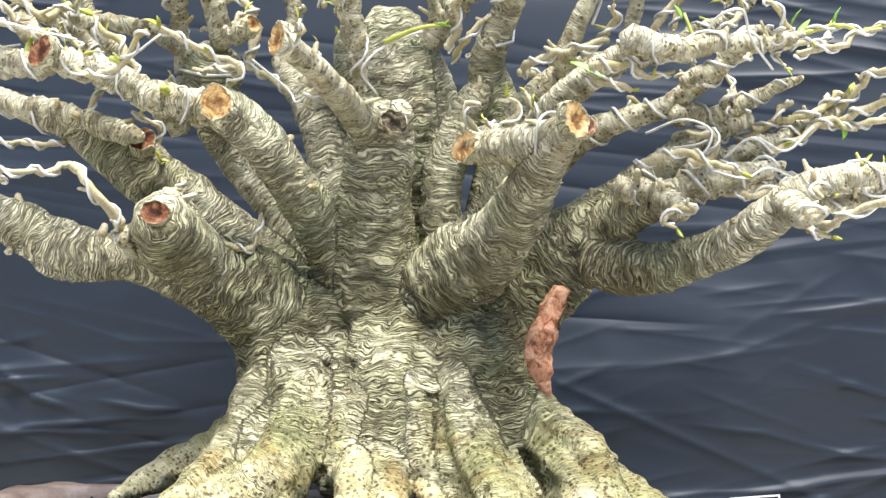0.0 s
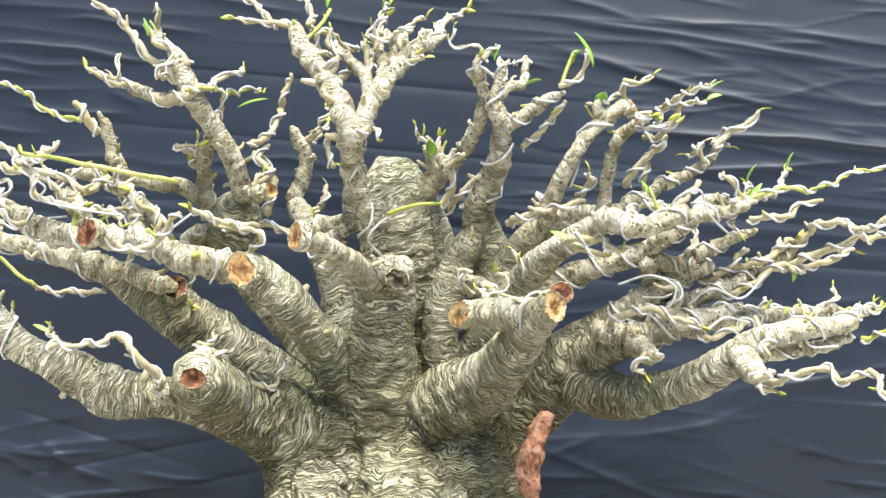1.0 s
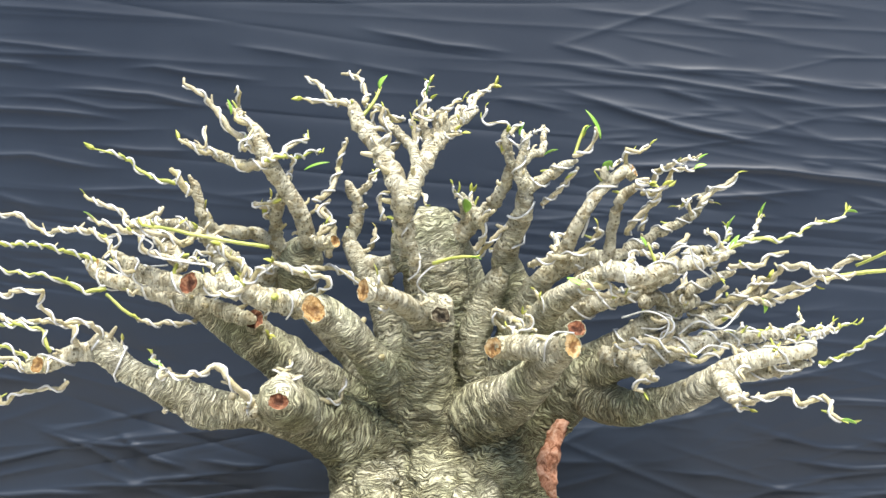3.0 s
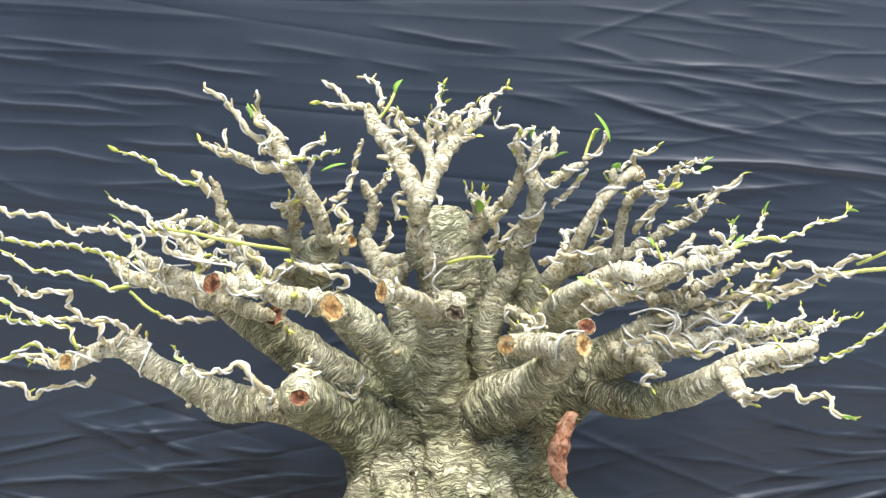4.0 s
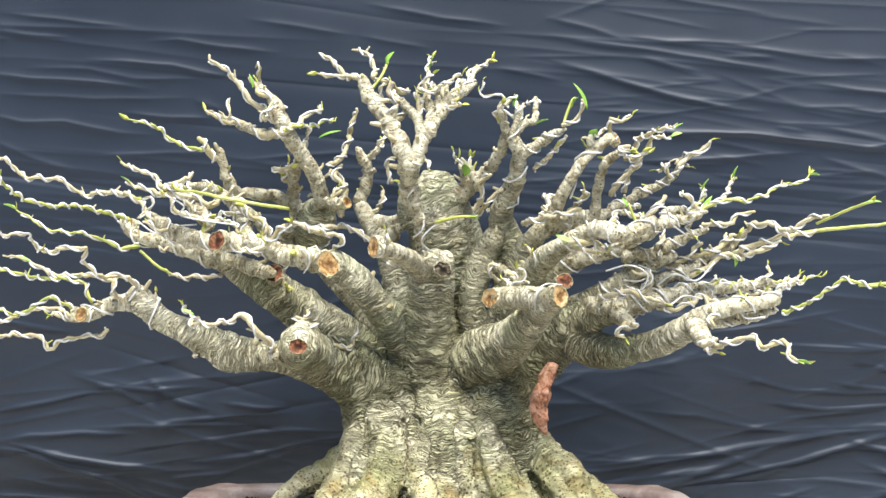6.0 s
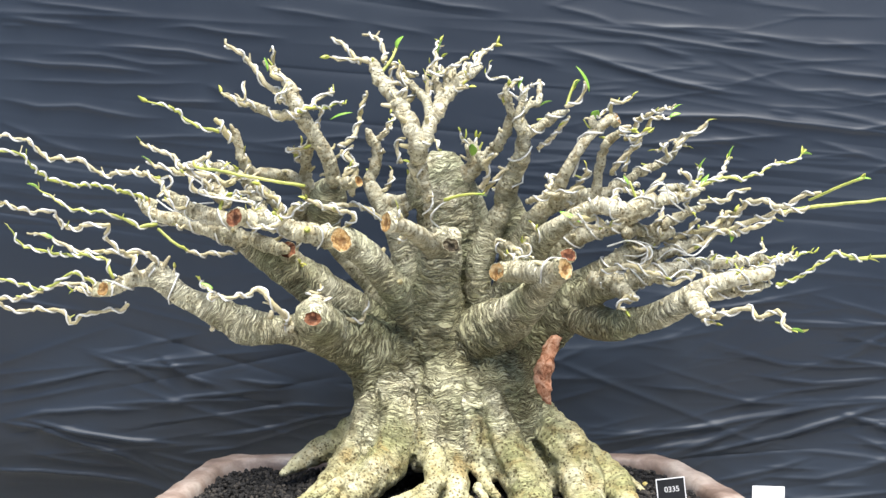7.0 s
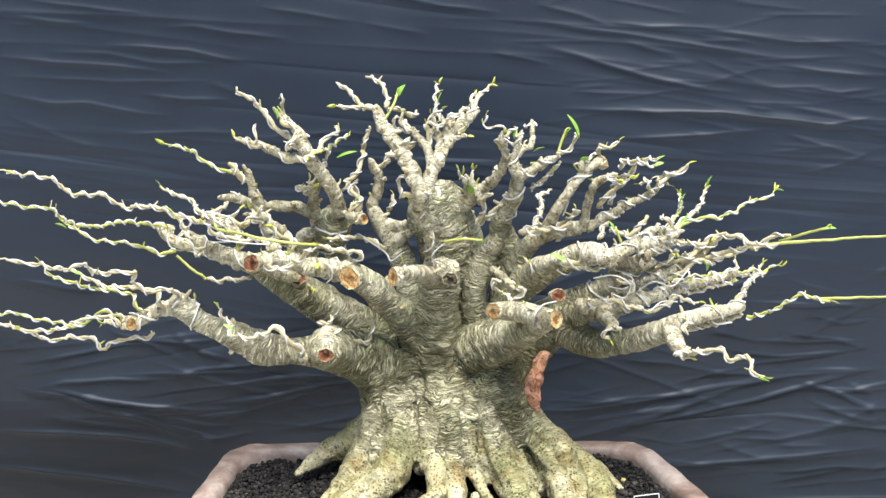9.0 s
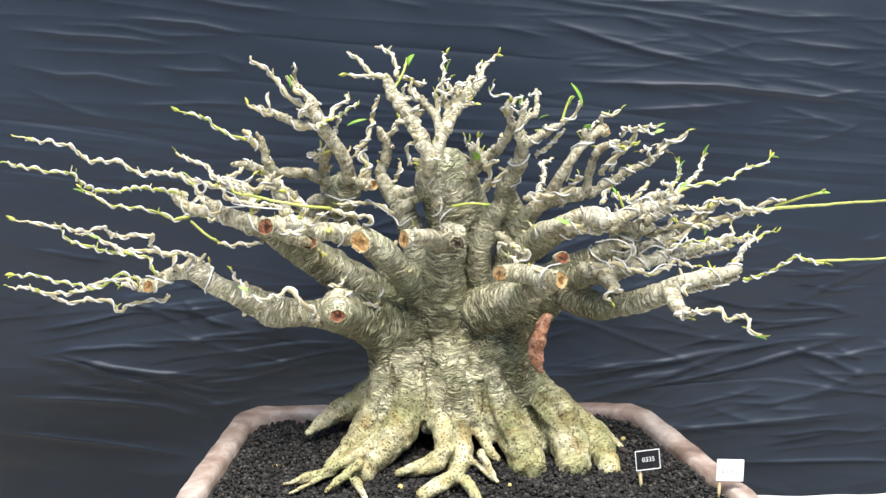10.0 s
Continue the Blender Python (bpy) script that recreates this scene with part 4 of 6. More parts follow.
def spurs_on_limbs():
    rng = np.random.RandomState(21)
    for nodes, is_root in MAIN:
        line = spline(nodes, 0.005)
        line = line[line[:, 3] < 0.024]
        if not is_root and len(line) > 6:
            for _ in range(len(line) // 6):
                stub(line, rng, tree, 0.22)
            if line[-1, 3] < 0.014:
                for _ in range(2):
                    sprig(line, rng)


def sprig(line, rng):
    """A short wired side twig, bent up and outwards."""
    i = rng.randint(len(line) // 3, len(line))
    ahead = line[min(i + 1, len(line) - 1), :3] - line[max(i - 1, 0), :3]
    way = ahead / (np.linalg.norm(ahead) + 1e-9) * rng.uniform(0.2, 0.9) + rng.normal(0, 0.55, 3) + (0, 0, 0.35)
    way /= np.linalg.norm(way)
    long = rng.uniform(0.014, 0.034)
    r = min(line[i, 3] * 0.7, 0.0042)
    p = line[i, :3]
    kink = rng.normal(0, 0.22, (3, 3)) * long
    twig((*p, r), (*(p + way * long * 0.4 + kink[0]), r * 0.85), (*(p + way * long * 0.75 + kink[1]), r * 0.7), (*(p + way * long + kink[2]), r * 0.45))


def stub(line, rng, parent, share):
    """A short cut-back spur on a branch."""
    i = rng.randint(2, max(3, len(line) - 2))
    way = rng.normal(0, 1, 3)
    way[2] = abs(way[2])
    way /= np.linalg.norm(way)
    r, start = line[i, 3], line[i, :3]
    nodes = np.array([[*start, r * share], [*(start + way * (r + 0.003)), r * share * 0.8], [*(start + way * (r + rng.uniform(0.004, 0.012)) + rng.normal(0, 0.002, 3)), r * share * 0.5]])
    v, f, a = tube(spline(nodes, 0.002), 7, 0.08, i)
    shade = YOUNG if rng.rand() < 0.75 else SHOOT
    part_mesh("spur", mesh_of("spur", v, f, shade, along=a), parent)


def coil(line, pitch, thick, parent, start=0.05, end=0.97):
    """Aluminium training wire wound round a line."""
    t, n, b = frames_along(line)
    s = np.r_[0, np.cumsum(np.linalg.norm(np.diff(line[:, :3], axis=0), axis=1))]
    lo, hi = s[-1] * start, s[-1] * end
    m = max(8, int((hi - lo) / pitch * 10))
    rng = np.random.RandomState(int(s[-1] * 1e5) % 99991)
    u = np.linspace(lo, hi, m)
    phase = u / pitch * 2 * math.pi + rng.uniform(0, 6) + 0.9 * np.sin(u * 60)
    at = lambda a: np.interp(u, s, a)
    r = at(line[:, 3]) * 1.03 + thick * (0.9 + 0.5 * np.sin(u * 130 + 1.7) ** 2)
    p = np.stack([at(line[:, k]) + r * (np.cos(phase) * at(n[:, k]) + np.sin(phase) * at(b[:, k])) for k in range(3)], 1)
    v, f, _ = tube(np.c_[p, np.full(m, thick)], 6, 0.0, 0)
    part_mesh("wire", mesh_of("wire", v, f, WIRE), parent, "pale aluminium training wire")


def twig(*nodes, kind="wired", slim=0.70):
    """A thin crooked twig: wired grey wood, wired green wood or a bare green shoot."""
    COUNT[0] += 1
    rng = np.random.RandomState(COUNT[0] + 500)
    line = spline(nodes, 0.005)
    line[:, 3] *= slim if kind == "wired" else 0.58 if kind == "green" else 0.8
    k = len(line)
    bend = np.cumsum(rng.normal(0, 0.0016 if kind != "bare" else 0.0003, (k, 3)), axis=0)
    bend -= np.linspace(0, 1, k)[:, None] * bend[-1]
    line[:, :3] += bend
    if kind == "wired":
        line[:, 3] *= 1 + 0.12 * rng.uniform(-1, 1, k)
    material = YOUNG if kind == "wired" else SHOOT
    v, f, along = tube(line, 8, 0.05, COUNT[0])
    along = np.array(along) + COUNT[0] * 0.31
    ob = part_mesh("twig" if kind == "wired" else "shoot", mesh_of("twig", v, f, material, along=along), tree)
    if kind != "bare":
        coil(line, rng.uniform(0.022, 0.040), 0.0013, ob, 0.0, 0.95)
    # opening buds at the tip
    if kind != "wired" or rng.rand() < 0.6:
        for _ in range(rng.randint(1, 4)):
            j = k - 1 - (0 if rng.rand() < 0.6 else rng.randint(0, min(6, k - 1)))
            ahead = line[-1, :3] - line[max(0, k - 5), :3]
            way = Vector(ahead / (np.linalg.norm(ahead) + 1e-9) + rng.normal(0, 0.45, 3) + (0, 0, 0.35))
            bud(line[j, :3], way, rng.uniform(0.006, 0.015), rng, ob)
    # knobs left where side buds were rubbed off
    if kind != "bare" and k > 12:
        for _ in range(max(1, k // 14)):
            i = rng.randint(3, k - 3)
            way = rng.normal(0, 1, 3)
            way[2] = abs(way[2])
            way /= np.linalg.norm(way)
            r = line[i, 3]
            stub = np.array([[*line[i, :3], r * 0.75], [*(line[i, :3] + way * (r + 0.003)), r * 0.55], [*(line[i, :3] + way * (r + rng.uniform(0.005, 0.011))), r * 0.3]])
            v, f, a = tube(spline(stub, 0.002), 6, 0.05, i)
            part_mesh("bud_stub", mesh_of("bud_stub", v, f, SHOOT if rng.rand() < 0.35 else YOUNG, along=a), ob)
    return ob


def bud(at, way, length, rng, parent):
    """A small folded yellow-green bud leaf."""
    m = Matrix.Translation(Vector(at)) @ way.normalized().to_track_quat("Y", "Z").to_matrix().to_4x4() @ Matrix.Rotation(rng.uniform(-3, 3), 4, "Y")
    verts, faces = [], []
    for i in range(5):
        u = i / 4
        w = length * 0.20 * (math.sin(math.pi * (0.12 + 0.86 * u)) + 0.05)
        for x, z in ((-1, 0.5), (0, 0.0), (1, 0.5), (0, 0.22)):
            verts.append(m @ Vector((x * w, u * length, z * w - 0.15 * length * u * u)))
    for i in range(4):
        for j in range(4):
            a, b = i * 4 + j, i * 4 + (j + 1) % 4
            faces.append((a, b, b + 4, a + 4))
    faces += [(3, 2, 1, 0), (16, 17, 18, 19)]
    part_mesh("bud_leaf", mesh_of("bud_leaf", verts, faces, BUD), parent)


def loose_wire(*nodes):
    """A free loop of training wire."""
    line = spline(nodes, 0.003)
    line[:, 3] = 0.0011
    v, f, _ = tube(line, 7)
    part_mesh("wire_loop", mesh_of("wire_loop", v, f, WIRE), tree, "pale aluminium training wire")


spurs_on_limbs()
for nodes, pitch, start, end in WRAPPED:
    coil(spline(nodes, 0.005), pitch, 0.0014, tree, start, end)


branch((-0.051, -0.080, 0.397, 0.0098), (-0.055, -0.120, 0.430, 0.0117), (-0.055, -0.145, 0.461, 0.0123), (-0.070, -0.125, 0.493, 0.0117), (-0.086, -0.110, 0.518, 0.0111), (-0.105, -0.095, 0.541, 0.0097), (-0.113, -0.085, 0.560, 0.0090), (-0.115, -0.080, 0.570, 0.0060))
branch((-0.047, -0.145, 0.458, 0.0094), (-0.036, -0.135, 0.486, 0.0095), (-0.022, -0.115, 0.512, 0.0096), (-0.007, -0.095, 0.534, 0.0082), (0.012, -0.078, 0.549, 0.0068), (0.030, -0.065, 0.559, 0.0045))
branch((-0.040, -0.130, 0.486, 0.0066), (-0.042, -0.115, 0.511, 0.0066), (-0.057, -0.100, 0.526, 0.0059), (-0.070, -0.090, 0.538, 0.0052), (-0.075, -0.085, 0.550, 0.0052))
branch((-0.028, -0.120, 0.505, 0.0059), (-0.029, -0.110, 0.532, 0.0052), (-0.036, -0.100, 0.553, 0.0037))
branch((-0.014, -0.105, 0.524, 0.0059), (-0.006, -0.100, 0.544, 0.0045), (-0.011, -0.095, 0.559, 0.0037))
branch((-0.021, -0.115, 0.513, 0.0052), (-0.019, -0.105, 0.540, 0.0044), (-0.024, -0.100, 0.558, 0.0030))
branch((-0.042, -0.100, 0.350, 0.0067), (-0.043, -0.118, 0.386, 0.0066), (-0.049, -0.125, 0.416, 0.0073), (-0.050, -0.130, 0.436, 0.0066), wire=0.05)
branch((0.002, -0.015, 0.412, 0.0156), (0.018, -0.020, 0.423, 0.0117), (0.039, -0.035, 0.441, 0.0085), (0.054, -0.055, 0.460, 0.0076), (0.064, -0.075, 0.485, 0.0068), (0.066, -0.085, 0.501, 0.0060), (0.059, -0.095, 0.523, 0.0052), (0.061, -0.100, 0.535, 0.0037))
branch((0.018, -0.020, 0.421, 0.0093), (0.013, -0.025, 0.438, 0.0070), (0.007, -0.030, 0.455, 0.0046))
branch((0.083, -0.088, 0.460, 0.0097), (0.080, -0.090, 0.486, 0.0067), (0.067, -0.092, 0.493, 0.0060), (0.066, -0.090, 0.505, 0.0045))
branch((0.082, -0.088, 0.466, 0.0082), (0.100, -0.095, 0.476, 0.0074), (0.126, -0.100, 0.492, 0.0059), (0.141, -0.105, 0.500, 0.0044), wire=0.03)
branch((0.074, -0.090, 0.493, 0.0052), (0.093, -0.085, 0.507, 0.0052), (0.104, -0.070, 0.514, 0.0045), (0.106, -0.040, 0.542, 0.0031))
branch((0.086, -0.088, 0.504, 0.0045), (0.083, -0.085, 0.522, 0.0037), (0.090, -0.080, 0.533, 0.0030), wire=0.02)
branch((0.182, -0.060, 0.386, 0.0076), (0.184, -0.075, 0.421, 0.0068), (0.190, -0.090, 0.451, 0.0060), (0.200, -0.100, 0.466, 0.0059), (0.217, -0.120, 0.472, 0.0037))
branch((0.186, -0.060, 0.386, 0.0084), (0.224, -0.055, 0.407, 0.0069), (0.255, -0.052, 0.423, 0.0061), (0.281, -0.055, 0.435, 0.0046), (0.292, -0.060, 0.459, 0.0038), (0.308, -0.075, 0.469, 0.0030), (0.323, -0.087, 0.483, 0.0022), wire=0.03)
branch((0.180, -0.095, 0.476, 0.0060), (0.172, -0.100, 0.488, 0.0052), (0.176, -0.100, 0.496, 0.0037))
branch((-0.210, -0.010, 0.383, 0.0094), (-0.213, -0.030, 0.421, 0.0085), (-0.207, -0.045, 0.449, 0.0084), (-0.196, -0.060, 0.467, 0.0084))
branch((-0.214, -0.085, 0.497, 0.0075), (-0.242, -0.075, 0.495, 0.0068), (-0.272, -0.062, 0.506, 0.0053), (-0.293, -0.070, 0.516, 0.0038), (-0.314, -0.080, 0.525, 0.0023))
branch((-0.222, -0.092, 0.532, 0.0067), (-0.240, -0.086, 0.549, 0.0052), (-0.260, -0.080, 0.567, 0.0038))
branch((-0.205, -0.020, 0.395, 0.0086), (-0.235, -0.030, 0.415, 0.0085), (-0.266, -0.040, 0.417, 0.0077), (-0.287, -0.050, 0.424, 0.0069), (-0.296, -0.060, 0.441, 0.0068), (-0.300, -0.065, 0.465, 0.0061), (-0.307, -0.070, 0.484, 0.0045))
branch((-0.237, -0.060, 0.347, 0.0076), (-0.256, -0.070, 0.388, 0.0068), (-0.281, -0.080, 0.409, 0.0060), (-0.307, -0.090, 0.416, 0.0045), wire=0.04)
branch((-0.130, 0.020, 0.402, 0.0103), (-0.120, 0.022, 0.428, 0.0080), (-0.118, 0.020, 0.451, 0.0080), (-0.126, 0.015, 0.467, 0.0079), (-0.132, 0.012, 0.477, 0.0055))
branch((-0.121, 0.018, 0.460, 0.0048), (-0.110, 0.015, 0.467, 0.0040), (-0.097, 0.010, 0.484, 0.0032))
branch((-0.34, -0.041, 0.344, 0.0094), (-0.295, -0.052, 0.332, 0.01), (-0.255, -0.059, 0.319, 0.0106), (-0.233, -0.064, 0.314, 0.0113))
branch((-0.158, -0.098, 0.333, 0.016), (-0.203, -0.102, 0.34, 0.0145), (-0.238, -0.116, 0.354, 0.0128), (-0.265, -0.135, 0.361, 0.0119), (-0.286, -0.155, 0.365, 0.0125), wire=0.09)
branch((-0.289, -0.135, 0.362, 0.009), (-0.321, -0.125, 0.364, 0.012), (-0.353, -0.113, 0.373, 0.0113), (-0.372, -0.111, 0.386, 0.0083), (-0.383, -0.11, 0.397, 0.0053), wire=0.05)
branch((0.034, -0.058, 0.423, 0.0062), (0.019, -0.046, 0.45, 0.0055), (0.01, -0.044, 0.463, 0.0047))
branch((0.082, -0.099, 0.473, 0.0076), (0.074, -0.102, 0.488, 0.006), (0.082, -0.105, 0.515, 0.0038), (0.089, -0.103, 0.529, 0.003), wire=0.03)
branch((-0.26, -0.095, 0.364, 0.0084), (-0.29, -0.011, 0.391, 0.008), (-0.308, -0.009, 0.415, 0.0072), (-0.33, -0.018, 0.425, 0.0071), (-0.352, -0.028, 0.428, 0.0055), wire=0.04)
branch((-0.304, -0.113, 0.378, 0.0075), (-0.319, -0.111, 0.397, 0.0098), (-0.33, -0.11, 0.412, 0.0091), (-0.322, -0.109, 0.419, 0.0045), wire=0.03)
branch((-0.156, -0.061, 0.401, 0.007), (-0.137, -0.08, 0.408, 0.0069), (-0.169, -0.05, 0.408, 0.007))
branch((0.167, -0.183, 0.382, 0.0123), (0.204, -0.179, 0.375, 0.0101), (0.239, -0.163, 0.384, 0.0088), (0.279, -0.142, 0.388, 0.0067), (0.314, -0.131, 0.398, 0.0045), wire=0.05)
branch((0.22, -0.115, 0.36, 0.0068), (0.256, -0.123, 0.379, 0.0075), (0.266, -0.131, 0.399, 0.006), (0.296, -0.132, 0.395, 0.0045), wire=0.03)
branch((0.317, -0.145, 0.26, 0.0067), (0.368, -0.134, 0.267, 0.0067), (0.399, -0.134, 0.273, 0.0052), wire=0.06)
branch((0.236, -0.059, 0.313, 0.0109), (0.262, -0.07, 0.306, 0.0093), (0.297, -0.069, 0.318, 0.0085), (0.337, -0.062, 0.34, 0.0078), (0.365, -0.056, 0.351, 0.0062), wire=0.035)
branch((0.227, -0.071, 0.295, 0.0101), (0.273, -0.072, 0.283, 0.0093), (0.326, -0.042, 0.289, 0.0079), (0.382, -0.002, 0.289, 0.0064), (0.433, 0.029, 0.293, 0.0057), wire=0.04)
branch((0.172, -0.083, 0.277, 0.0123), (0.217, -0.093, 0.274, 0.0092), (0.255, -0.093, 0.278, 0.0077), (0.312, -0.071, 0.302, 0.0062), wire=0.04)
branch((0.217, -0.087, 0.339, 0.0092), (0.257, -0.077, 0.342, 0.0077), (0.295, -0.075, 0.361, 0.0062), (0.324, -0.084, 0.373, 0.0046), wire=0.04)
branch((-0.216, 0.013, 0.333, 0.0146), (-0.231, 0.005, 0.354, 0.0145), (-0.212, -0.013, 0.375, 0.0096))
branch((0.05, -0.049, 0.321, 0.0063), (0.063, -0.089, 0.321, 0.0061), (0.077, -0.12, 0.312, 0.0053))
branch((-0.101, 0.007, 0.373, 0.0145), (-0.072, -0.013, 0.378, 0.008), (-0.056, -0.041, 0.392, 0.0063))
twig((-0.389, -0.082, 0.392, 0.0046), (-0.409, -0.067, 0.409, 0.0039), (-0.449, -0.053, 0.416, 0.0039), (-0.492, -0.04, 0.411, 0.0031), (-0.509, -0.046, 0.427, 0.0031), (-0.535, -0.052, 0.432, 0.0031), (-0.556, -0.059, 0.438, 0.0031), (-0.577, -0.064, 0.454, 0.0023), (-0.605, -0.061, 0.462, 0.0023), (-0.66, -0.069, 0.48, 0.0015))
twig((-0.43, -0.022, 0.381, 0.0048), (-0.456, -0.044, 0.392, 0.0039), (-0.483, -0.076, 0.405, 0.0031), (-0.509, -0.119, 0.412, 0.003), (-0.53, -0.17, 0.433, 0.0029), (-0.549, -0.188, 0.449, 0.0022), (-0.589, -0.207, 0.461, 0.0021), (-0.638, -0.226, 0.471, 0.0014), kind="green")
twig((-0.418, -0.026, 0.349, 0.0048), (-0.444, -0.036, 0.348, 0.004), (-0.472, -0.045, 0.364, 0.0031), (-0.485, -0.055, 0.371, 0.0023), (-0.532, -0.054, 0.378, 0.0023), (-0.573, -0.053, 0.398, 0.0016), kind="green")
twig((-0.401, -0.111, 0.302, 0.0046), (-0.415, -0.131, 0.32, 0.0038), (-0.439, -0.154, 0.326, 0.003), (-0.453, -0.165, 0.346, 0.0029), (-0.447, -0.175, 0.359, 0.0029), (-0.475, -0.169, 0.357, 0.0029), (-0.499, -0.161, 0.351, 0.0029), (-0.513, -0.208, 0.378, 0.0021), (-0.533, -0.256, 0.39, 0.0021), (-0.561, -0.255, 0.394, 0.0021), (-0.61, -0.255, 0.398, 0.0014))
twig((-0.427, -0.122, 0.292, 0.0045), (-0.438, -0.128, 0.314, 0.0038), (-0.473, -0.125, 0.319, 0.003), (-0.514, -0.113, 0.321, 0.003), (-0.536, -0.112, 0.334, 0.0023), (-0.571, -0.111, 0.343, 0.0015))
twig((-0.451, -0.133, 0.285, 0.0038), (-0.469, -0.128, 0.305, 0.003), (-0.506, -0.114, 0.311, 0.003), (-0.544, -0.1, 0.315, 0.0031), (-0.589, -0.086, 0.328, 0.0023), (-0.604, -0.084, 0.348, 0.0015), kind="green")
twig((-0.472, -0.134, 0.274, 0.0038), (-0.486, -0.15, 0.287, 0.003), (-0.508, -0.156, 0.298, 0.003), (-0.53, -0.166, 0.285, 0.0029), (-0.559, -0.166, 0.283, 0.0022), (-0.585, -0.175, 0.291, 0.0022), (-0.644, -0.194, 0.302, 0.0014), kind="green")
twig((-0.472, -0.135, 0.262, 0.0038), (-0.499, -0.132, 0.264, 0.003), (-0.512, -0.138, 0.27, 0.003), (-0.554, -0.136, 0.261, 0.003), (-0.585, -0.136, 0.257, 0.0023), (-0.622, -0.136, 0.263, 0.0023), (-0.667, -0.135, 0.27, 0.0015))
twig((-0.435, -0.116, 0.253, 0.0038), (-0.468, -0.107, 0.245, 0.0031), (-0.506, -0.11, 0.234, 0.0031), (-0.525, -0.11, 0.243, 0.0031), (-0.553, -0.119, 0.245, 0.003), (-0.583, -0.129, 0.248, 0.0023), (-0.621, -0.138, 0.261, 0.0023))
twig((-0.218, -0.158, 0.234, 0.0067), (-0.23, -0.177, 0.259, 0.0051), (-0.24, -0.177, 0.278, 0.0051), (-0.255, -0.181, 0.28, 0.0044), (-0.261, -0.185, 0.271, 0.0036), (-0.289, -0.193, 0.272, 0.0029), (-0.351, -0.077, 0.276, 0.0016))
twig((-0.187, -0.243, 0.409, 0.0024), (-0.226, -0.255, 0.416, 0.0024), (-0.267, -0.256, 0.424, 0.0024), (-0.318, -0.245, 0.432, 0.0023), kind="bare")
twig((-0.305, -0.228, 0.434, 0.0035), (-0.359, -0.131, 0.435, 0.0037), (-0.38, -0.117, 0.452, 0.003), (-0.419, -0.105, 0.461, 0.0023))
twig((-0.317, -0.159, 0.422, 0.0037), (-0.339, -0.159, 0.422, 0.0044), (-0.365, -0.159, 0.426, 0.0037), (-0.387, -0.158, 0.428, 0.0029), (-0.401, -0.157, 0.442, 0.0015))
twig((-0.303, -0.084, 0.464, 0.0069), (-0.312, -0.095, 0.478, 0.0053), (-0.323, -0.094, 0.491, 0.0038))
twig((-0.31, -0.083, 0.476, 0.0046), (-0.335, -0.075, 0.481, 0.0038), (-0.359, -0.065, 0.489, 0.0031), (-0.372, -0.056, 0.498, 0.0031), (-0.396, -0.064, 0.507, 0.0023), (-0.418, -0.067, 0.515, 0.0015), kind="green")
twig((-0.211, -0.095, 0.505, 0.0076), (-0.226, -0.087, 0.515, 0.0061), (-0.247, -0.079, 0.534, 0.0053), (-0.263, -0.073, 0.551, 0.0046), (-0.283, -0.074, 0.576, 0.0038), (-0.31, -0.077, 0.596, 0.0023))
twig((-0.211, -0.096, 0.499, 0.0068), (-0.245, -0.08, 0.5, 0.0061), (-0.273, -0.058, 0.511, 0.0054), (-0.296, -0.069, 0.517, 0.0038), (-0.316, -0.081, 0.526, 0.0023))
twig((-0.21, -0.101, 0.501, 0.0053), (-0.2, -0.075, 0.508, 0.0038), (-0.179, -0.047, 0.523, 0.0031), (-0.179, -0.022, 0.53, 0.0016))
twig((-0.21, -0.121, 0.499, 0.003), (-0.19, -0.059, 0.509, 0.0031), (-0.16, 0.013, 0.513, 0.0016), kind="green")
twig((-0.217, -0.093, 0.528, 0.0068), (-0.226, -0.092, 0.539, 0.0053), (-0.246, -0.096, 0.545, 0.0038), (-0.25, -0.095, 0.56, 0.0015))
twig((-0.168, -0.045, 0.456, 0.0047), (-0.146, -0.024, 0.476, 0.0047), (-0.141, -0.003, 0.506, 0.004), (-0.129, -0.01, 0.529, 0.0024))
twig((-0.117, 0.025, 0.457, 0.0041), (-0.108, 0.039, 0.471, 0.0041), (-0.098, 0.051, 0.485, 0.0025))
twig((-0.148, -0.022, 0.387, 0.0064), (-0.143, -0.019, 0.415, 0.0056), (-0.158, -0.026, 0.443, 0.0039), (-0.169, -0.037, 0.439, 0.0031))
twig((-0.11, 0.029, 0.392, 0.0049), (-0.102, 0.031, 0.412, 0.0041), (-0.097, 0.032, 0.419, 0.0024))
twig((-0.114, -0.08, 0.563, 0.0061), (-0.133, -0.083, 0.566, 0.0038), (-0.152, -0.088, 0.567, 0.003), (-0.171, -0.092, 0.571, 0.0015))
twig((-0.134, -0.079, 0.566, 0.0038), (-0.15, -0.068, 0.583, 0.0038), (-0.159, -0.061, 0.594, 0.0031), (-0.173, -0.056, 0.599, 0.0015))
twig((-0.103, -0.079, 0.566, 0.0046), (-0.1, -0.061, 0.581, 0.0038), (-0.116, -0.046, 0.6, 0.0031), (-0.132, -0.033, 0.604, 0.0023))
twig((-0.103, -0.086, 0.55, 0.003), (-0.09, -0.066, 0.571, 0.0023), (-0.085, -0.046, 0.587, 0.0023), kind="bare")
twig((-0.1, -0.074, 0.565, 0.0038), (-0.081, -0.059, 0.561, 0.0038), (-0.07, -0.044, 0.549, 0.0039), (-0.06, -0.026, 0.554, 0.0024))
twig((0.007, -0.087, 0.538, 0.0045), (0.015, -0.073, 0.555, 0.0038), (0.028, -0.049, 0.573, 0.0039), (0.049, -0.026, 0.591, 0.0023))
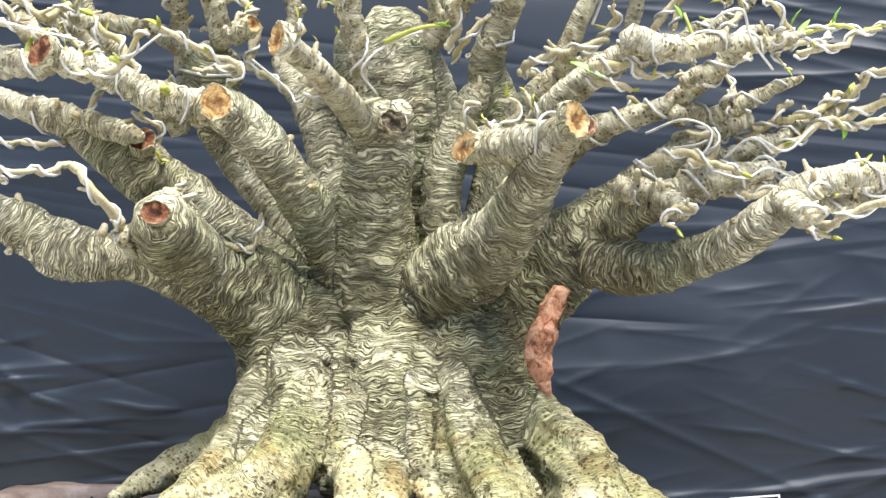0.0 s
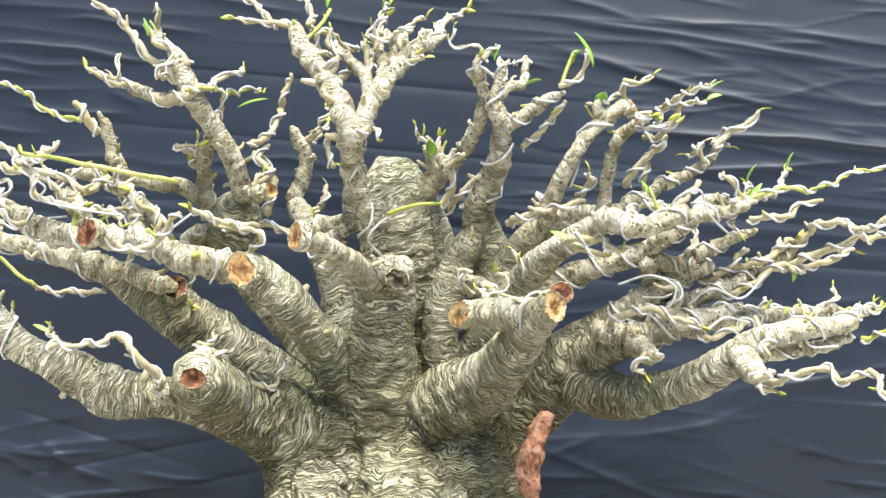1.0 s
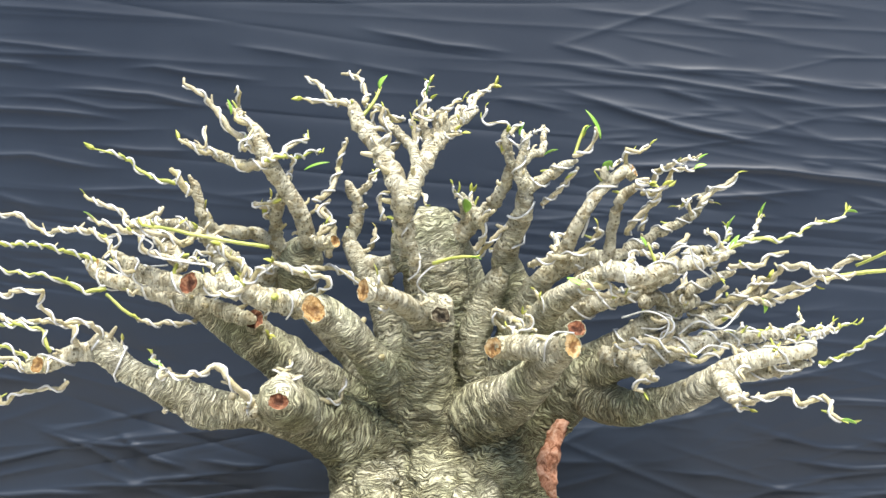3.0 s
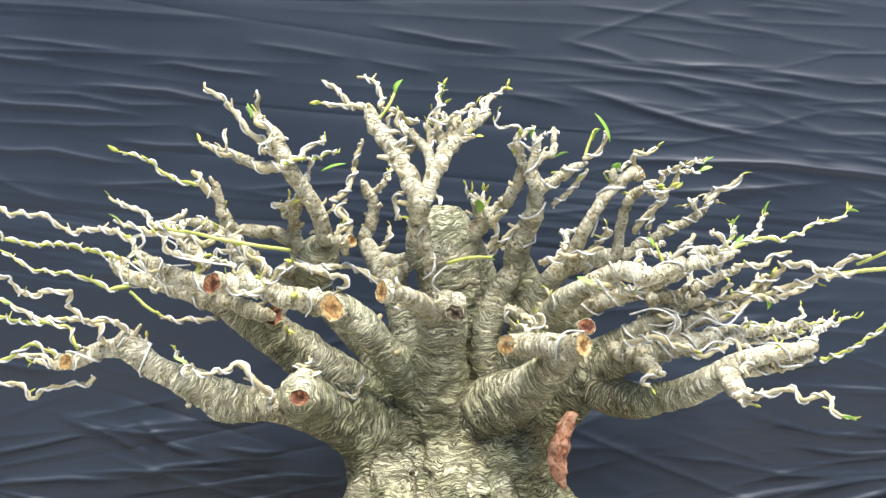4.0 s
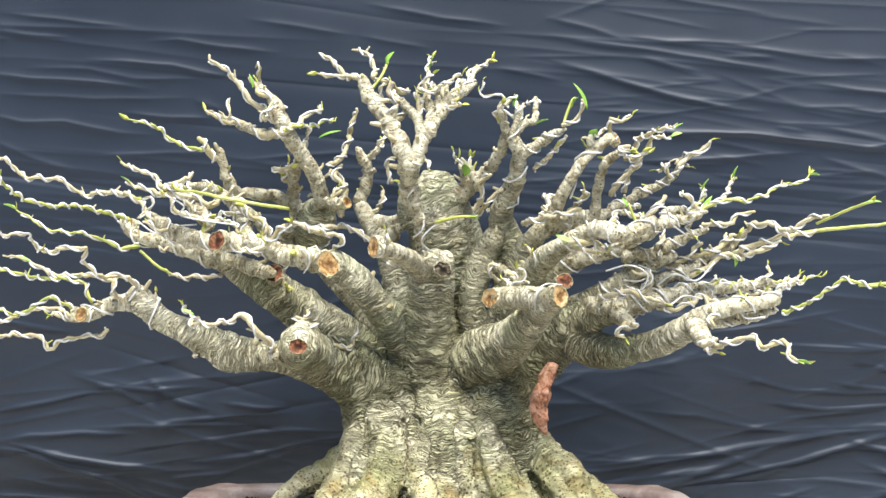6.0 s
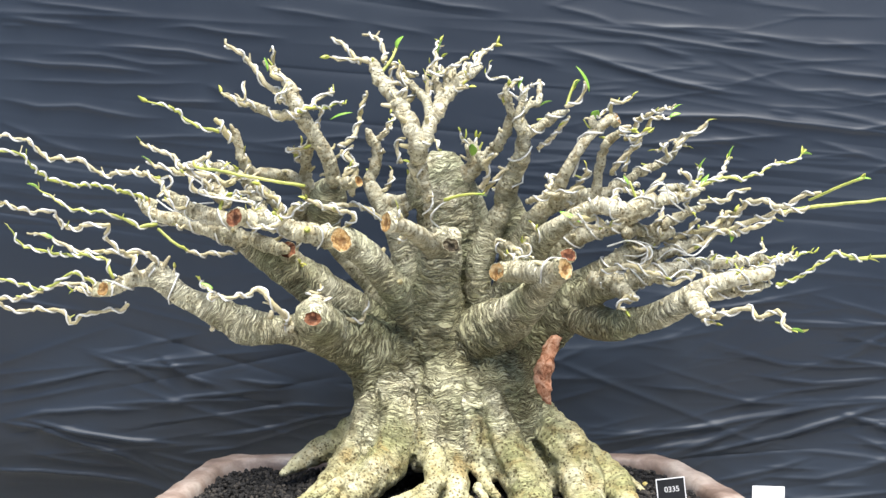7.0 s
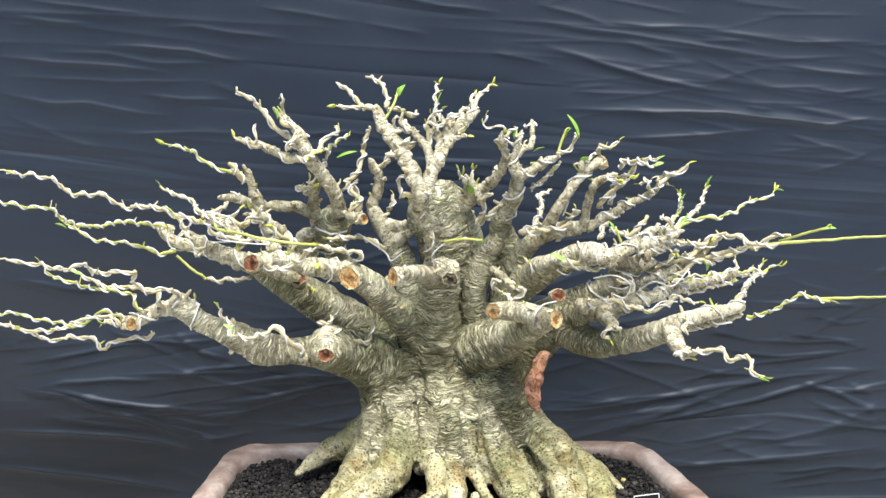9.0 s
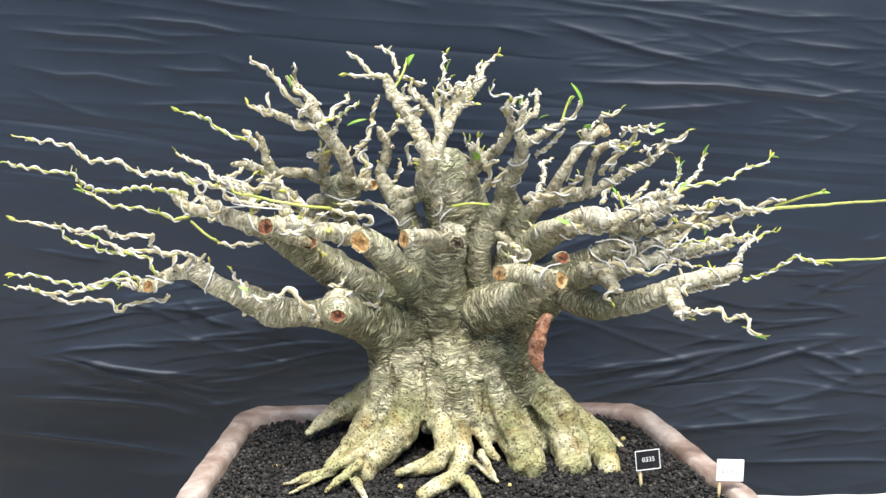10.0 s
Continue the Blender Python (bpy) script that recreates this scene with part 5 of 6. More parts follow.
twig((0.023, -0.065, 0.558, 0.0046), (0.021, -0.045, 0.57, 0.0031), (0.026, -0.025, 0.577, 0.0016))
twig((-0.02, -0.106, 0.549, 0.003), (-0.031, -0.084, 0.559, 0.003), (-0.03, -0.06, 0.581, 0.0023), (-0.027, -0.037, 0.593, 0.0016))
twig((-0.02, -0.111, 0.552, 0.003), (0.003, -0.11, 0.562, 0.0022), (0.012, -0.109, 0.567, 0.0015))
twig((-0.039, -0.112, 0.493, 0.0037), (-0.042, -0.108, 0.53, 0.0037), (-0.044, -0.106, 0.549, 0.0022))
twig((0.064, -0.113, 0.529, 0.0037), (0.074, -0.112, 0.537, 0.0022), (0.077, -0.112, 0.543, 0.0015))
twig((0.134, -0.111, 0.503, 0.0037), (0.152, -0.115, 0.51, 0.003), (0.159, -0.12, 0.525, 0.0022), (0.159, -0.127, 0.536, 0.0022))
twig((0.137, -0.11, 0.505, 0.0022), (0.145, -0.103, 0.525, 0.0023), (0.149, -0.102, 0.537, 0.0015), kind="bare")
twig((0.102, -0.086, 0.45, 0.0046), (0.12, -0.094, 0.473, 0.0038), (0.142, -0.102, 0.492, 0.003))
twig((0.089, -0.053, 0.38, 0.0047), (0.116, -0.005, 0.385, 0.0048), (0.131, 0.035, 0.403, 0.0041), (0.125, 0.063, 0.41, 0.0033), (0.149, 0.101, 0.41, 0.0025))
twig((0.141, -0.072, 0.392, 0.0039), (0.156, -0.082, 0.402, 0.0038), (0.168, -0.091, 0.416, 0.0038), (0.164, -0.111, 0.424, 0.0023))
twig((0.232, -0.054, 0.47, 0.0039), (0.235, -0.082, 0.488, 0.0038), (0.252, -0.122, 0.495, 0.003), (0.273, -0.148, 0.506, 0.0015))
twig((0.22, -0.055, 0.461, 0.0039), (0.241, -0.073, 0.465, 0.0031), (0.251, -0.1, 0.484, 0.003), (0.273, -0.128, 0.492, 0.0015))
twig((0.221, -0.049, 0.422, 0.0039), (0.228, -0.046, 0.445, 0.0039), (0.239, -0.055, 0.454, 0.0031), (0.243, -0.054, 0.464, 0.0023))
twig((0.286, -0.076, 0.451, 0.0046), (0.297, -0.079, 0.464, 0.0038), (0.311, -0.083, 0.474, 0.003), (0.325, -0.087, 0.485, 0.0023))
twig((0.198, -0.113, 0.383, 0.0038), (0.22, -0.058, 0.395, 0.0031), (0.247, -0.005, 0.396, 0.0024))
twig((0.229, -0.154, 0.374, 0.0022), (0.221, -0.152, 0.392, 0.0022), (0.215, -0.15, 0.409, 0.0015), kind="bare")
twig((0.292, -0.112, 0.39, 0.0045), (0.325, -0.078, 0.408, 0.0038), (0.356, -0.036, 0.419, 0.0031), (0.373, -0.002, 0.435, 0.0024))
twig((0.288, -0.133, 0.384, 0.003), (0.316, -0.052, 0.406, 0.0031), (0.334, 0.018, 0.419, 0.0024), kind="green")
twig((0.294, -0.122, 0.387, 0.0045), (0.322, -0.111, 0.399, 0.0038), (0.359, -0.095, 0.411, 0.003), (0.397, -0.079, 0.422, 0.0023), (0.458, -0.062, 0.442, 0.0015), kind="green")
twig((0.307, -0.133, 0.383, 0.0037), (0.34, -0.153, 0.385, 0.0037), (0.347, -0.152, 0.392, 0.0029), (0.368, -0.151, 0.399, 0.0022))
twig((0.357, -0.056, 0.347, 0.0062), (0.378, -0.064, 0.366, 0.0046), (0.393, -0.083, 0.379, 0.0046), (0.418, -0.104, 0.373, 0.0045), (0.44, -0.123, 0.382, 0.0037), (0.46, -0.142, 0.393, 0.003))
twig((0.448, -0.133, 0.383, 0.0022), (0.476, -0.161, 0.401, 0.0022), (0.503, -0.18, 0.413, 0.0022), kind="bare")
twig((0.361, -0.057, 0.339, 0.0055), (0.395, -0.075, 0.356, 0.0046), (0.429, -0.094, 0.365, 0.0038), (0.456, -0.104, 0.373, 0.003))
twig((0.421, -0.094, 0.364, 0.003), (0.464, -0.104, 0.373, 0.003), (0.554, -0.123, 0.382, 0.0022), (0.644, -0.142, 0.393, 0.0022), kind="bare")
twig((0.343, -0.067, 0.337, 0.0046), (0.376, -0.06, 0.342, 0.0039), (0.404, -0.054, 0.349, 0.0039), (0.424, -0.053, 0.355, 0.0023))
twig((0.324, -0.031, 0.294, 0.004), (0.383, 0.006, 0.298, 0.0032), (0.446, 0.032, 0.296, 0.0025), (0.504, 0.05, 0.297, 0.0017), kind="green")
twig((0.382, -0.002, 0.289, 0.0048), (0.43, 0.034, 0.29, 0.0049), (0.459, 0.048, 0.289, 0.0033), (0.479, 0.064, 0.298, 0.0025))
twig((0.389, -0.138, 0.284, 0.0045), (0.41, -0.088, 0.292, 0.0046), (0.43, -0.033, 0.297, 0.0032), (0.469, 0.01, 0.297, 0.0024))
twig((0.403, -0.144, 0.276, 0.0045), (0.421, -0.16, 0.285, 0.0029), (0.445, -0.175, 0.298, 0.0029), (0.472, -0.184, 0.31, 0.0029), (0.505, -0.194, 0.313, 0.0029), kind="green")
twig((0.489, -0.175, 0.311, 0.0022), (0.533, -0.19, 0.317, 0.0022), (0.62, -0.209, 0.326, 0.0014), kind="bare")
twig((0.312, -0.188, 0.236, 0.0058), (0.328, -0.216, 0.251, 0.0043), (0.344, -0.235, 0.259, 0.0042), (0.353, -0.247, 0.25, 0.0035), (0.372, -0.257, 0.255, 0.0035), (0.376, -0.278, 0.243, 0.0034), (0.396, -0.289, 0.239, 0.002))
twig((0.307, -0.077, 0.338, 0.0039), (0.307, -0.074, 0.349, 0.0039), (0.319, -0.071, 0.354, 0.0031))
twig((0.326, -0.042, 0.285, 0.0047), (0.353, -0.023, 0.277, 0.004), (0.382, -0.002, 0.281, 0.004), (0.427, 0.018, 0.284, 0.0033))
twig((0.255, -0.093, 0.278, 0.0046), (0.285, -0.094, 0.27, 0.0038), (0.32, -0.072, 0.283, 0.0039), (0.351, -0.073, 0.276, 0.0023))
twig((-0.252, -0.072, 0.383, 0.0039), (-0.241, -0.073, 0.375, 0.0031), (-0.237, -0.074, 0.364, 0.0031))
twig((-0.324, -0.121, 0.398, 0.0038), (-0.349, -0.129, 0.42, 0.003), (-0.341, -0.131, 0.398, 0.0037), (-0.312, -0.132, 0.389, 0.0037), (-0.276, -0.122, 0.386, 0.003), (-0.268, -0.124, 0.371, 0.003))
twig((-0.204, -0.163, 0.384, 0.0037), (-0.227, -0.155, 0.363, 0.0037), (-0.26, -0.156, 0.353, 0.0037), (-0.273, -0.144, 0.369, 0.003))
twig((-0.165, -0.106, 0.346, 0.0038), (-0.141, -0.124, 0.367, 0.0037), (-0.169, -0.143, 0.379, 0.0037), (-0.196, -0.162, 0.388, 0.0037))
twig((-0.107, -0.055, 0.356, 0.0047), (-0.137, -0.063, 0.374, 0.0039), (-0.16, -0.063, 0.374, 0.0039), (-0.191, -0.063, 0.374, 0.0031))
twig((0.034, -0.042, 0.391, 0.0039), (0.049, -0.059, 0.415, 0.0039), (0.064, -0.068, 0.423, 0.0031))
twig((-0.082, -0.058, 0.431, 0.0047), (-0.089, -0.056, 0.445, 0.0031), (-0.086, -0.055, 0.459, 0.0023), (-0.074, -0.054, 0.464, 0.0023))
twig((-0.021, -0.133, 0.385, 0.003), (0.009, -0.152, 0.394, 0.0022), (0.029, -0.162, 0.394, 0.0015), kind="bare")
twig((0.054, -0.14, 0.314, 0.0037), (0.042, -0.148, 0.332, 0.003), (0.056, -0.158, 0.333, 0.0029))
twig((-0.161, -0.078, 0.227, 0.0047), (-0.13, -0.078, 0.227, 0.0031), (-0.126, -0.076, 0.25, 0.0023))
twig((-0.416, -0.036, 0.342, 0.0024), (-0.39, -0.048, 0.323, 0.0024), (-0.373, -0.059, 0.316, 0.0023), kind="bare")
twig((-0.305, -0.039, 0.314, 0.0032), (-0.335, -0.05, 0.307, 0.0031), (-0.373, -0.059, 0.315, 0.0023))
twig((-0.354, -0.158, 0.429, 0.0037), (-0.324, -0.157, 0.443, 0.0037), (-0.317, -0.156, 0.449, 0.0022))
twig((0.228, -0.121, 0.296, 0.0045), (0.246, -0.121, 0.3, 0.0045), (0.243, -0.119, 0.319, 0.0038), (0.225, -0.109, 0.322, 0.003))
twig((0.185, -0.132, 0.29, 0.0052), (0.217, -0.141, 0.302, 0.0045), (0.236, -0.142, 0.291, 0.0037), (0.262, -0.143, 0.285, 0.003))
twig((0.136, -0.135, 0.358, 0.0045), (0.157, -0.146, 0.352, 0.0044), (0.175, -0.146, 0.348, 0.003))
loose_wire((-0.204, -0.096, 0.35, 0.0023), (-0.183, -0.121, 0.348, 0.0023), (-0.18, -0.123, 0.333, 0.0023), (-0.189, -0.109, 0.32, 0.0023))
loose_wire((0.131, -0.19, 0.314, 0.0022), (0.11, -0.22, 0.318, 0.0021), (0.099, -0.231, 0.308, 0.0021), (0.098, -0.218, 0.287, 0.0021))
loose_wire((0.228, -0.163, 0.386, 0.0022), (0.237, -0.176, 0.401, 0.0022), (0.255, -0.176, 0.406, 0.0022), (0.265, -0.163, 0.386, 0.0022), (0.288, -0.134, 0.369, 0.0022))
loose_wire((0.193, -0.099, 0.321, 0.0023), (0.22, -0.118, 0.33, 0.0023), (0.241, -0.129, 0.32, 0.0022), (0.234, -0.131, 0.301, 0.0022), (0.216, -0.121, 0.304, 0.0023))
loose_wire((0.243, -0.122, 0.289, 0.0023), (0.267, -0.133, 0.282, 0.0022), (0.288, -0.122, 0.292, 0.0023), (0.314, -0.102, 0.286, 0.0023))
loose_wire((0.257, -0.101, 0.302, 0.0023), (0.278, -0.109, 0.318, 0.0023), (0.307, -0.1, 0.309, 0.0023), (0.332, -0.088, 0.331, 0.0023))
loose_wire((-0.082, -0.085, 0.356, 0.0023), (-0.098, -0.081, 0.344, 0.0023), (-0.106, -0.075, 0.355, 0.0023), (-0.136, -0.083, 0.379, 0.0023))
loose_wire((-0.028, -0.116, 0.347, 0.0023), (-0.039, -0.13, 0.363, 0.0022), (-0.021, -0.133, 0.382, 0.0022), (0.009, -0.142, 0.393, 0.0022))
loose_wire((0.323, -0.153, 0.285, 0.0022), (0.349, -0.152, 0.292, 0.0022), (0.356, -0.154, 0.27, 0.0022), (0.383, -0.149, 0.269, 0.0022))
loose_wire((0.215, -0.1, 0.309, 0.0023), (0.235, -0.12, 0.311, 0.0023), (0.248, -0.109, 0.322, 0.0023), (0.234, -0.098, 0.328, 0.0023))
loose_wire((-0.292, -0.164, 0.374, 0.0022), (-0.274, -0.165, 0.363, 0.0022), (-0.264, -0.156, 0.351, 0.0022), (-0.236, -0.145, 0.358, 0.0022), (-0.197, -0.153, 0.384, 0.0022))
loose_wire((-0.403, -0.092, 0.385, 0.0023), (-0.38, -0.094, 0.37, 0.0023), (-0.359, -0.103, 0.378, 0.0023), (-0.323, -0.113, 0.382, 0.0023))
loose_wire((-0.348, -0.169, 0.422, 0.0022), (-0.328, -0.16, 0.408, 0.0022), (-0.334, -0.152, 0.396, 0.0022), (-0.295, -0.142, 0.387, 0.0022), (-0.27, -0.133, 0.383, 0.0022))
twig((0.274, -0.069, 0.318, 0.0054), (0.301, -0.068, 0.329, 0.0047), (0.324, -0.067, 0.337, 0.0046), (0.351, -0.065, 0.36, 0.0039), (0.367, -0.064, 0.363, 0.0023))
twig((0.289, -0.07, 0.306, 0.0054), (0.32, -0.069, 0.321, 0.0046), (0.343, -0.067, 0.337, 0.0046), (0.374, -0.067, 0.333, 0.0031))
twig((0.213, -0.112, 0.394, 0.0045), (0.242, -0.122, 0.394, 0.0045), (0.264, -0.119, 0.417, 0.0037))
twig((0.206, -0.049, 0.414, 0.0055), (0.216, -0.057, 0.437, 0.0047), (0.23, -0.066, 0.449, 0.0039), (0.24, -0.075, 0.461, 0.0023))
twig((-0.16, -0.059, 0.416, 0.0054), (-0.145, -0.048, 0.428, 0.0047), (-0.157, -0.041, 0.445, 0.0039), (-0.146, -0.035, 0.455, 0.0024))
twig((-0.069, -0.1, 0.512, 0.0053), (-0.061, -0.098, 0.53, 0.0045), (-0.076, -0.096, 0.546, 0.0038), (-0.078, -0.095, 0.561, 0.0023))
twig((-0.042, -0.109, 0.523, 0.0045), (-0.035, -0.107, 0.545, 0.0045), (-0.038, -0.105, 0.56, 0.003))
twig((-0.009, -0.098, 0.53, 0.0045), (-0.011, -0.096, 0.553, 0.0045), (-0.001, -0.095, 0.559, 0.0023))
twig((-0.286, -0.099, 0.419, 0.0053), (-0.307, -0.11, 0.408, 0.0045), (-0.324, -0.119, 0.42, 0.0038), (-0.341, -0.128, 0.428, 0.0022))
twig((-0.323, -0.115, 0.363, 0.0053), (-0.345, -0.114, 0.375, 0.0045), (-0.362, -0.124, 0.374, 0.0038), (-0.386, -0.132, 0.387, 0.0022))
twig((-0.247, -0.115, 0.359, 0.0045), (-0.234, -0.123, 0.378, 0.0038), (-0.249, -0.122, 0.393, 0.0038), (-0.261, -0.12, 0.406, 0.0023))
twig((0.14, -0.165, 0.361, 0.0051), (0.168, -0.175, 0.365, 0.0044), (0.186, -0.176, 0.354, 0.0036), (0.206, -0.165, 0.36, 0.0022))
twig((0.096, -0.063, 0.38, 0.0054), (0.121, -0.082, 0.385, 0.0046), (0.143, -0.092, 0.393, 0.0038), (0.162, -0.091, 0.399, 0.003))
twig((0.026, -0.061, 0.4, 0.0054), (0.041, -0.07, 0.412, 0.0046), (0.033, -0.078, 0.431, 0.0038), (0.048, -0.087, 0.443, 0.003))


def cut(x, y, z, nx, ny, nz, r, material, label, thick=0.006):
    """A pruning wound: a rough dished face with a raised lip of callus."""
    COUNT[0] += 1
    rng = np.random.RandomState(COUNT[0] + 900)
    way = Vector((nx, ny, nz)).normalized()
    m = Matrix.Translation((x, y, z)) @ way.to_track_quat("Z", "Y").to_matrix().to_4x4()
    verts, faces, heart = [], [], []
    sides = 20
    jag = 1 + rng.uniform(-0.10, 0.10, sides) + 0.12 * np.sin(np.arange(sides) / sides * 4 * math.pi + rng.uniform(0, 6))
    off = rng.uniform(-0.2, 0.2, 2) * r
    rings = ((1.00, -thick * 1.6, 0), (1.03, -0.0022, 0), (1.01, -0.0002, 0), (0.97, 0.0006, 0), (0.93, 0.0002, 0), (0.66, -0.0002, 0.2), (0.36, -0.0006, 0.7), (0.16, -0.0014, 1))
    for rad, h, core in rings:
        for j in range(sides):
            a = 2 * math.pi * j / sides
            q = rad * r * (1 + (jag[j] - 1) * (1.0 if rad > 0.4 else 1.8))
            pull = max(0.0, 1 - rad)
            verts.append(m @ Vector((q * math.cos(a) + off[0] * pull, q * math.sin(a) + off[1] * pull, h + rng.uniform(-0.0009, 0.0009))))
            heart.append(core + rng.uniform(-0.1, 0.1))
    last = len(rings) - 1
    for i in range(last):
        for j in range(sides):
            k = (j + 1) % sides
            faces.append((i * sides + j, i * sides + k, (i + 1) * sides + k, (i + 1) * sides + j))
    faces.append(tuple(last * sides + j for j in range(sides)))
    me = mesh_of("pruning_cut", verts, faces, material, heart=heart, tip=np.full(len(verts), 0.35))
    me.materials.append(BARK)
    for f in me.polygons:
        f.material_index = 1 if f.index < 4 * sides else 0
    part_mesh("pruning_cut", me, tree, label)


def leaf(x, y, z, nx, ny, nz, length, width):
    """A small folded leaf that points along (nx, ny, nz)."""
    COUNT[0] += 1
    rng = np.random.RandomState(COUNT[0] + 1300)
    way = Vector((nx, ny, nz)).normalized()
    m = Matrix.Translation((x, y, z)) @ way.to_track_quat("Y", "Z").to_matrix().to_4x4() @ Matrix.Rotation(rng.uniform(-0.9, 0.9), 4, "Y")
    verts, faces = [], []
    for i in range(8):
        u = i / 7
        w = width * 0.5 * (math.sin(math.pi * min(1, u * 0.96 + 0.04)) ** 0.8 + 0.02)
        sag = -0.18 * length * u * u
        for k in (-1, -0.5, 0, 0.5, 1):
            verts.append(m @ Vector((k * w, u * length, sag + abs(k) * w * 0.45)))
    for i in range(7):
        for k in range(4):
            a = i * 5 + k
            faces.append((a, a + 1, a + 6, a + 5))
    ob = part_mesh("leaf", mesh_of("leaf", verts, faces, LEAF), tree, "small fresh green leaf")
    mod = ob.modifiers.new("thickness", "SOLIDIFY")
    mod.thickness = 0.0004


cut(-0.155, -0.136, 0.334, -0.35, -0.9, 0.2, 0.0160, CUT_TAN, "tan pruning cut with a callus lip")
cut(-0.287, -0.17, 0.366, -0.55, -0.8, 0.1, 0.0132, CUT_RED, "reddish pruning cut")
cut(-0.186, -0.194, 0.240, 0.05, -1.0, 0.1, 0.0105, CUT_RED, "rough reddish pruning cut")
cut(0.125, -0.252, 0.308, 0.6, -0.75, 0.1, 0.0125, CUT_TAN, "tan pruning cut")
cut(0.045, -0.178, 0.297, -0.75, -0.65, 0.1, 0.0132, CUT_TAN, "orange-tan pruning cut")
cut(-0.235, -0.052, 0.314, 0.1, -0.75, 0.65, 0.0125, CUT_RED, "reddish sawn end")
cut(-0.090, -0.240, 0.364, -0.75, -0.65, 0.1, 0.0112, CUT_TAN, "tan sawn end")
cut(-0.462, -0.149, 0.273, -0.2, -0.95, 0.1, 0.0089, CUT_TAN, "tan sawn end")
cut(-0.478, -0.139, 0.272, -0.9, -0.3, 0.1, 0.0105, CUT_TAN, "tan sawn end")
cut(0.206, -0.087, 0.489, 0.7, -0.4, 0.6, 0.0084, CUT_TAN, "tan sawn end")
cut(-0.135, -0.09, 0.408, 0.6, -0.75, 0.2, 0.0069, CUT_TAN, "tan sawn end")
cut(0.136, -0.17, 0.317, 0.3, -0.9, 0.3, 0.0102, CUT_RED, "dark reddish pruning cut")
cut(-0.436, -0.008, 0.374, -0.7, -0.6, 0.3, 0.0096, CUT_TAN, "tan sawn end")
leaf(-0.083, -0.083, 0.582, 0.3, 0, 0.9, 0.0182, 0.0136)
leaf(-0.029, -0.104, 0.573, 0.1, 0, 1, 0.018, 0.0067)
leaf(0.015, -0.077, 0.441, 0.1, -0.4, 0.9, 0.0184, 0.0123)
leaf(0.076, -0.113, 0.528, 0.2, 0, 1, 0.0149, 0.0067)
leaf(0.168, -0.098, 0.524, -0.30, 0, 0.95, 0.0370, 0.0110)
leaf(0.174, -0.102, 0.488, 0.3, -0.2, 0.8, 0.0136, 0.0121)
leaf(0.148, -0.103, 0.529, 0.5, 0, 0.9, 0.0135, 0.0068)
leaf(0.104, -0.1, 0.506, 0.8, 0, 0.5, 0.0166, 0.0068)
leaf(0.319, -0.059, 0.418, 0.3, 0, 1, 0.0201, 0.007)
leaf(0.37, -0.007, 0.431, 0.1, 0, 1, 0.0207, 0.0096)
leaf(0.269, -0.141, 0.498, 0.7, 0, 0.7, 0.0147, 0.0059)
leaf(0.268, -0.132, 0.49, 0.8, 0, 0.4, 0.0148, 0.0067)
leaf(0.455, -0.062, 0.441, 1, 0, 0.1, 0.0139, 0.0054)
leaf(0.493, -0.18, 0.411, 1, 0, 0.2, 0.0188, 0.0065)
leaf(0.36, -0.067, 0.34, 0.2, -0.3, -0.9, 0.017, 0.0108)
leaf(-0.556, -0.101, 0.401, -0.8, 0, 0.5, 0.0167, 0.0061)
leaf(-0.535, -0.117, 0.336, -0.8, 0, 0.5, 0.0166, 0.0053)
leaf(-0.391, -0.158, 0.433, -0.6, 0, 0.7, 0.0176, 0.0066)
leaf(-0.175, -0.052, 0.49, 0.9, 0, 0.45, 0.031, 0.0062)
leaf(0.213, -0.151, 0.404, -0.3, 0, 0.9, 0.0132, 0.0051)
leaf(0.383, -0.308, 0.243, 0.9, 0, -0.1, 0.0148, 0.0054)
leaf(0.02, -0.162, 0.394, 1, -0.2, 0, 0.0132, 0.0051)
leaf(-0.31, -0.198, 0.279, -0.8, 0, 0.5, 0.0173, 0.0043)
leaf(-0.252, -0.096, 0.553, -0.1, 0, 1, 0.0181, 0.0045)
leaf(0.311, -0.111, 0.397, 0.4, 0, 0.8, 0.0226, 0.006)
leaf(0.127, -0.144, 0.37, 0.8, -0.3, -0.3, 0.0296, 0.0067)
cut(-0.013, -0.112, 0.325, 0.35, -0.93, 0.1, 0.0105, CUT_DARK, "dark healed knot hole")

def scar(*nodes):
    """Bare pink heartwood down the side of the stem, where a limb was torn away."""
    line = spline(nodes, 0.004)
    v, f, _ = tube(line, 18, 0.13, 77)
    v = [Vector(p) + 0.0045 * noise.noise_vector(Vector(p) * 60) + 0.0018 * noise.noise_vector(Vector(p) * 160) for p in v]
    part_mesh("torn_scar", mesh_of("torn_scar", v, f, CUT_PINK), tree, "torn strip of bare pink heartwood")


scar((0.129, -0.050, 0.192, 0.0061), (0.124, -0.050, 0.175, 0.0099), (0.114, -0.055, 0.152, 0.0114), (0.110, -0.060, 0.130, 0.0122), (0.112, -0.060, 0.110, 0.0099), (0.119, -0.055, 0.089, 0.0046))


# ---- the plant tags ----
def text_mesh(words, size, material, name):
    cu = bpy.data.curves.new(name, "FONT")
    cu.body, cu.size, cu.align_x, cu.align_y, cu.extrude = words, size, "CENTER", "CENTER", 0.0002
    ob = new(name, cu)
    bpy.context.view_layer.update()
    me = bpy.data.meshes.new_from_object(ob.evaluated_get(bpy.context.evaluated_depsgraph_get()))
    bpy.data.objects.remove(ob)
    me.materials.append(material)
    return me


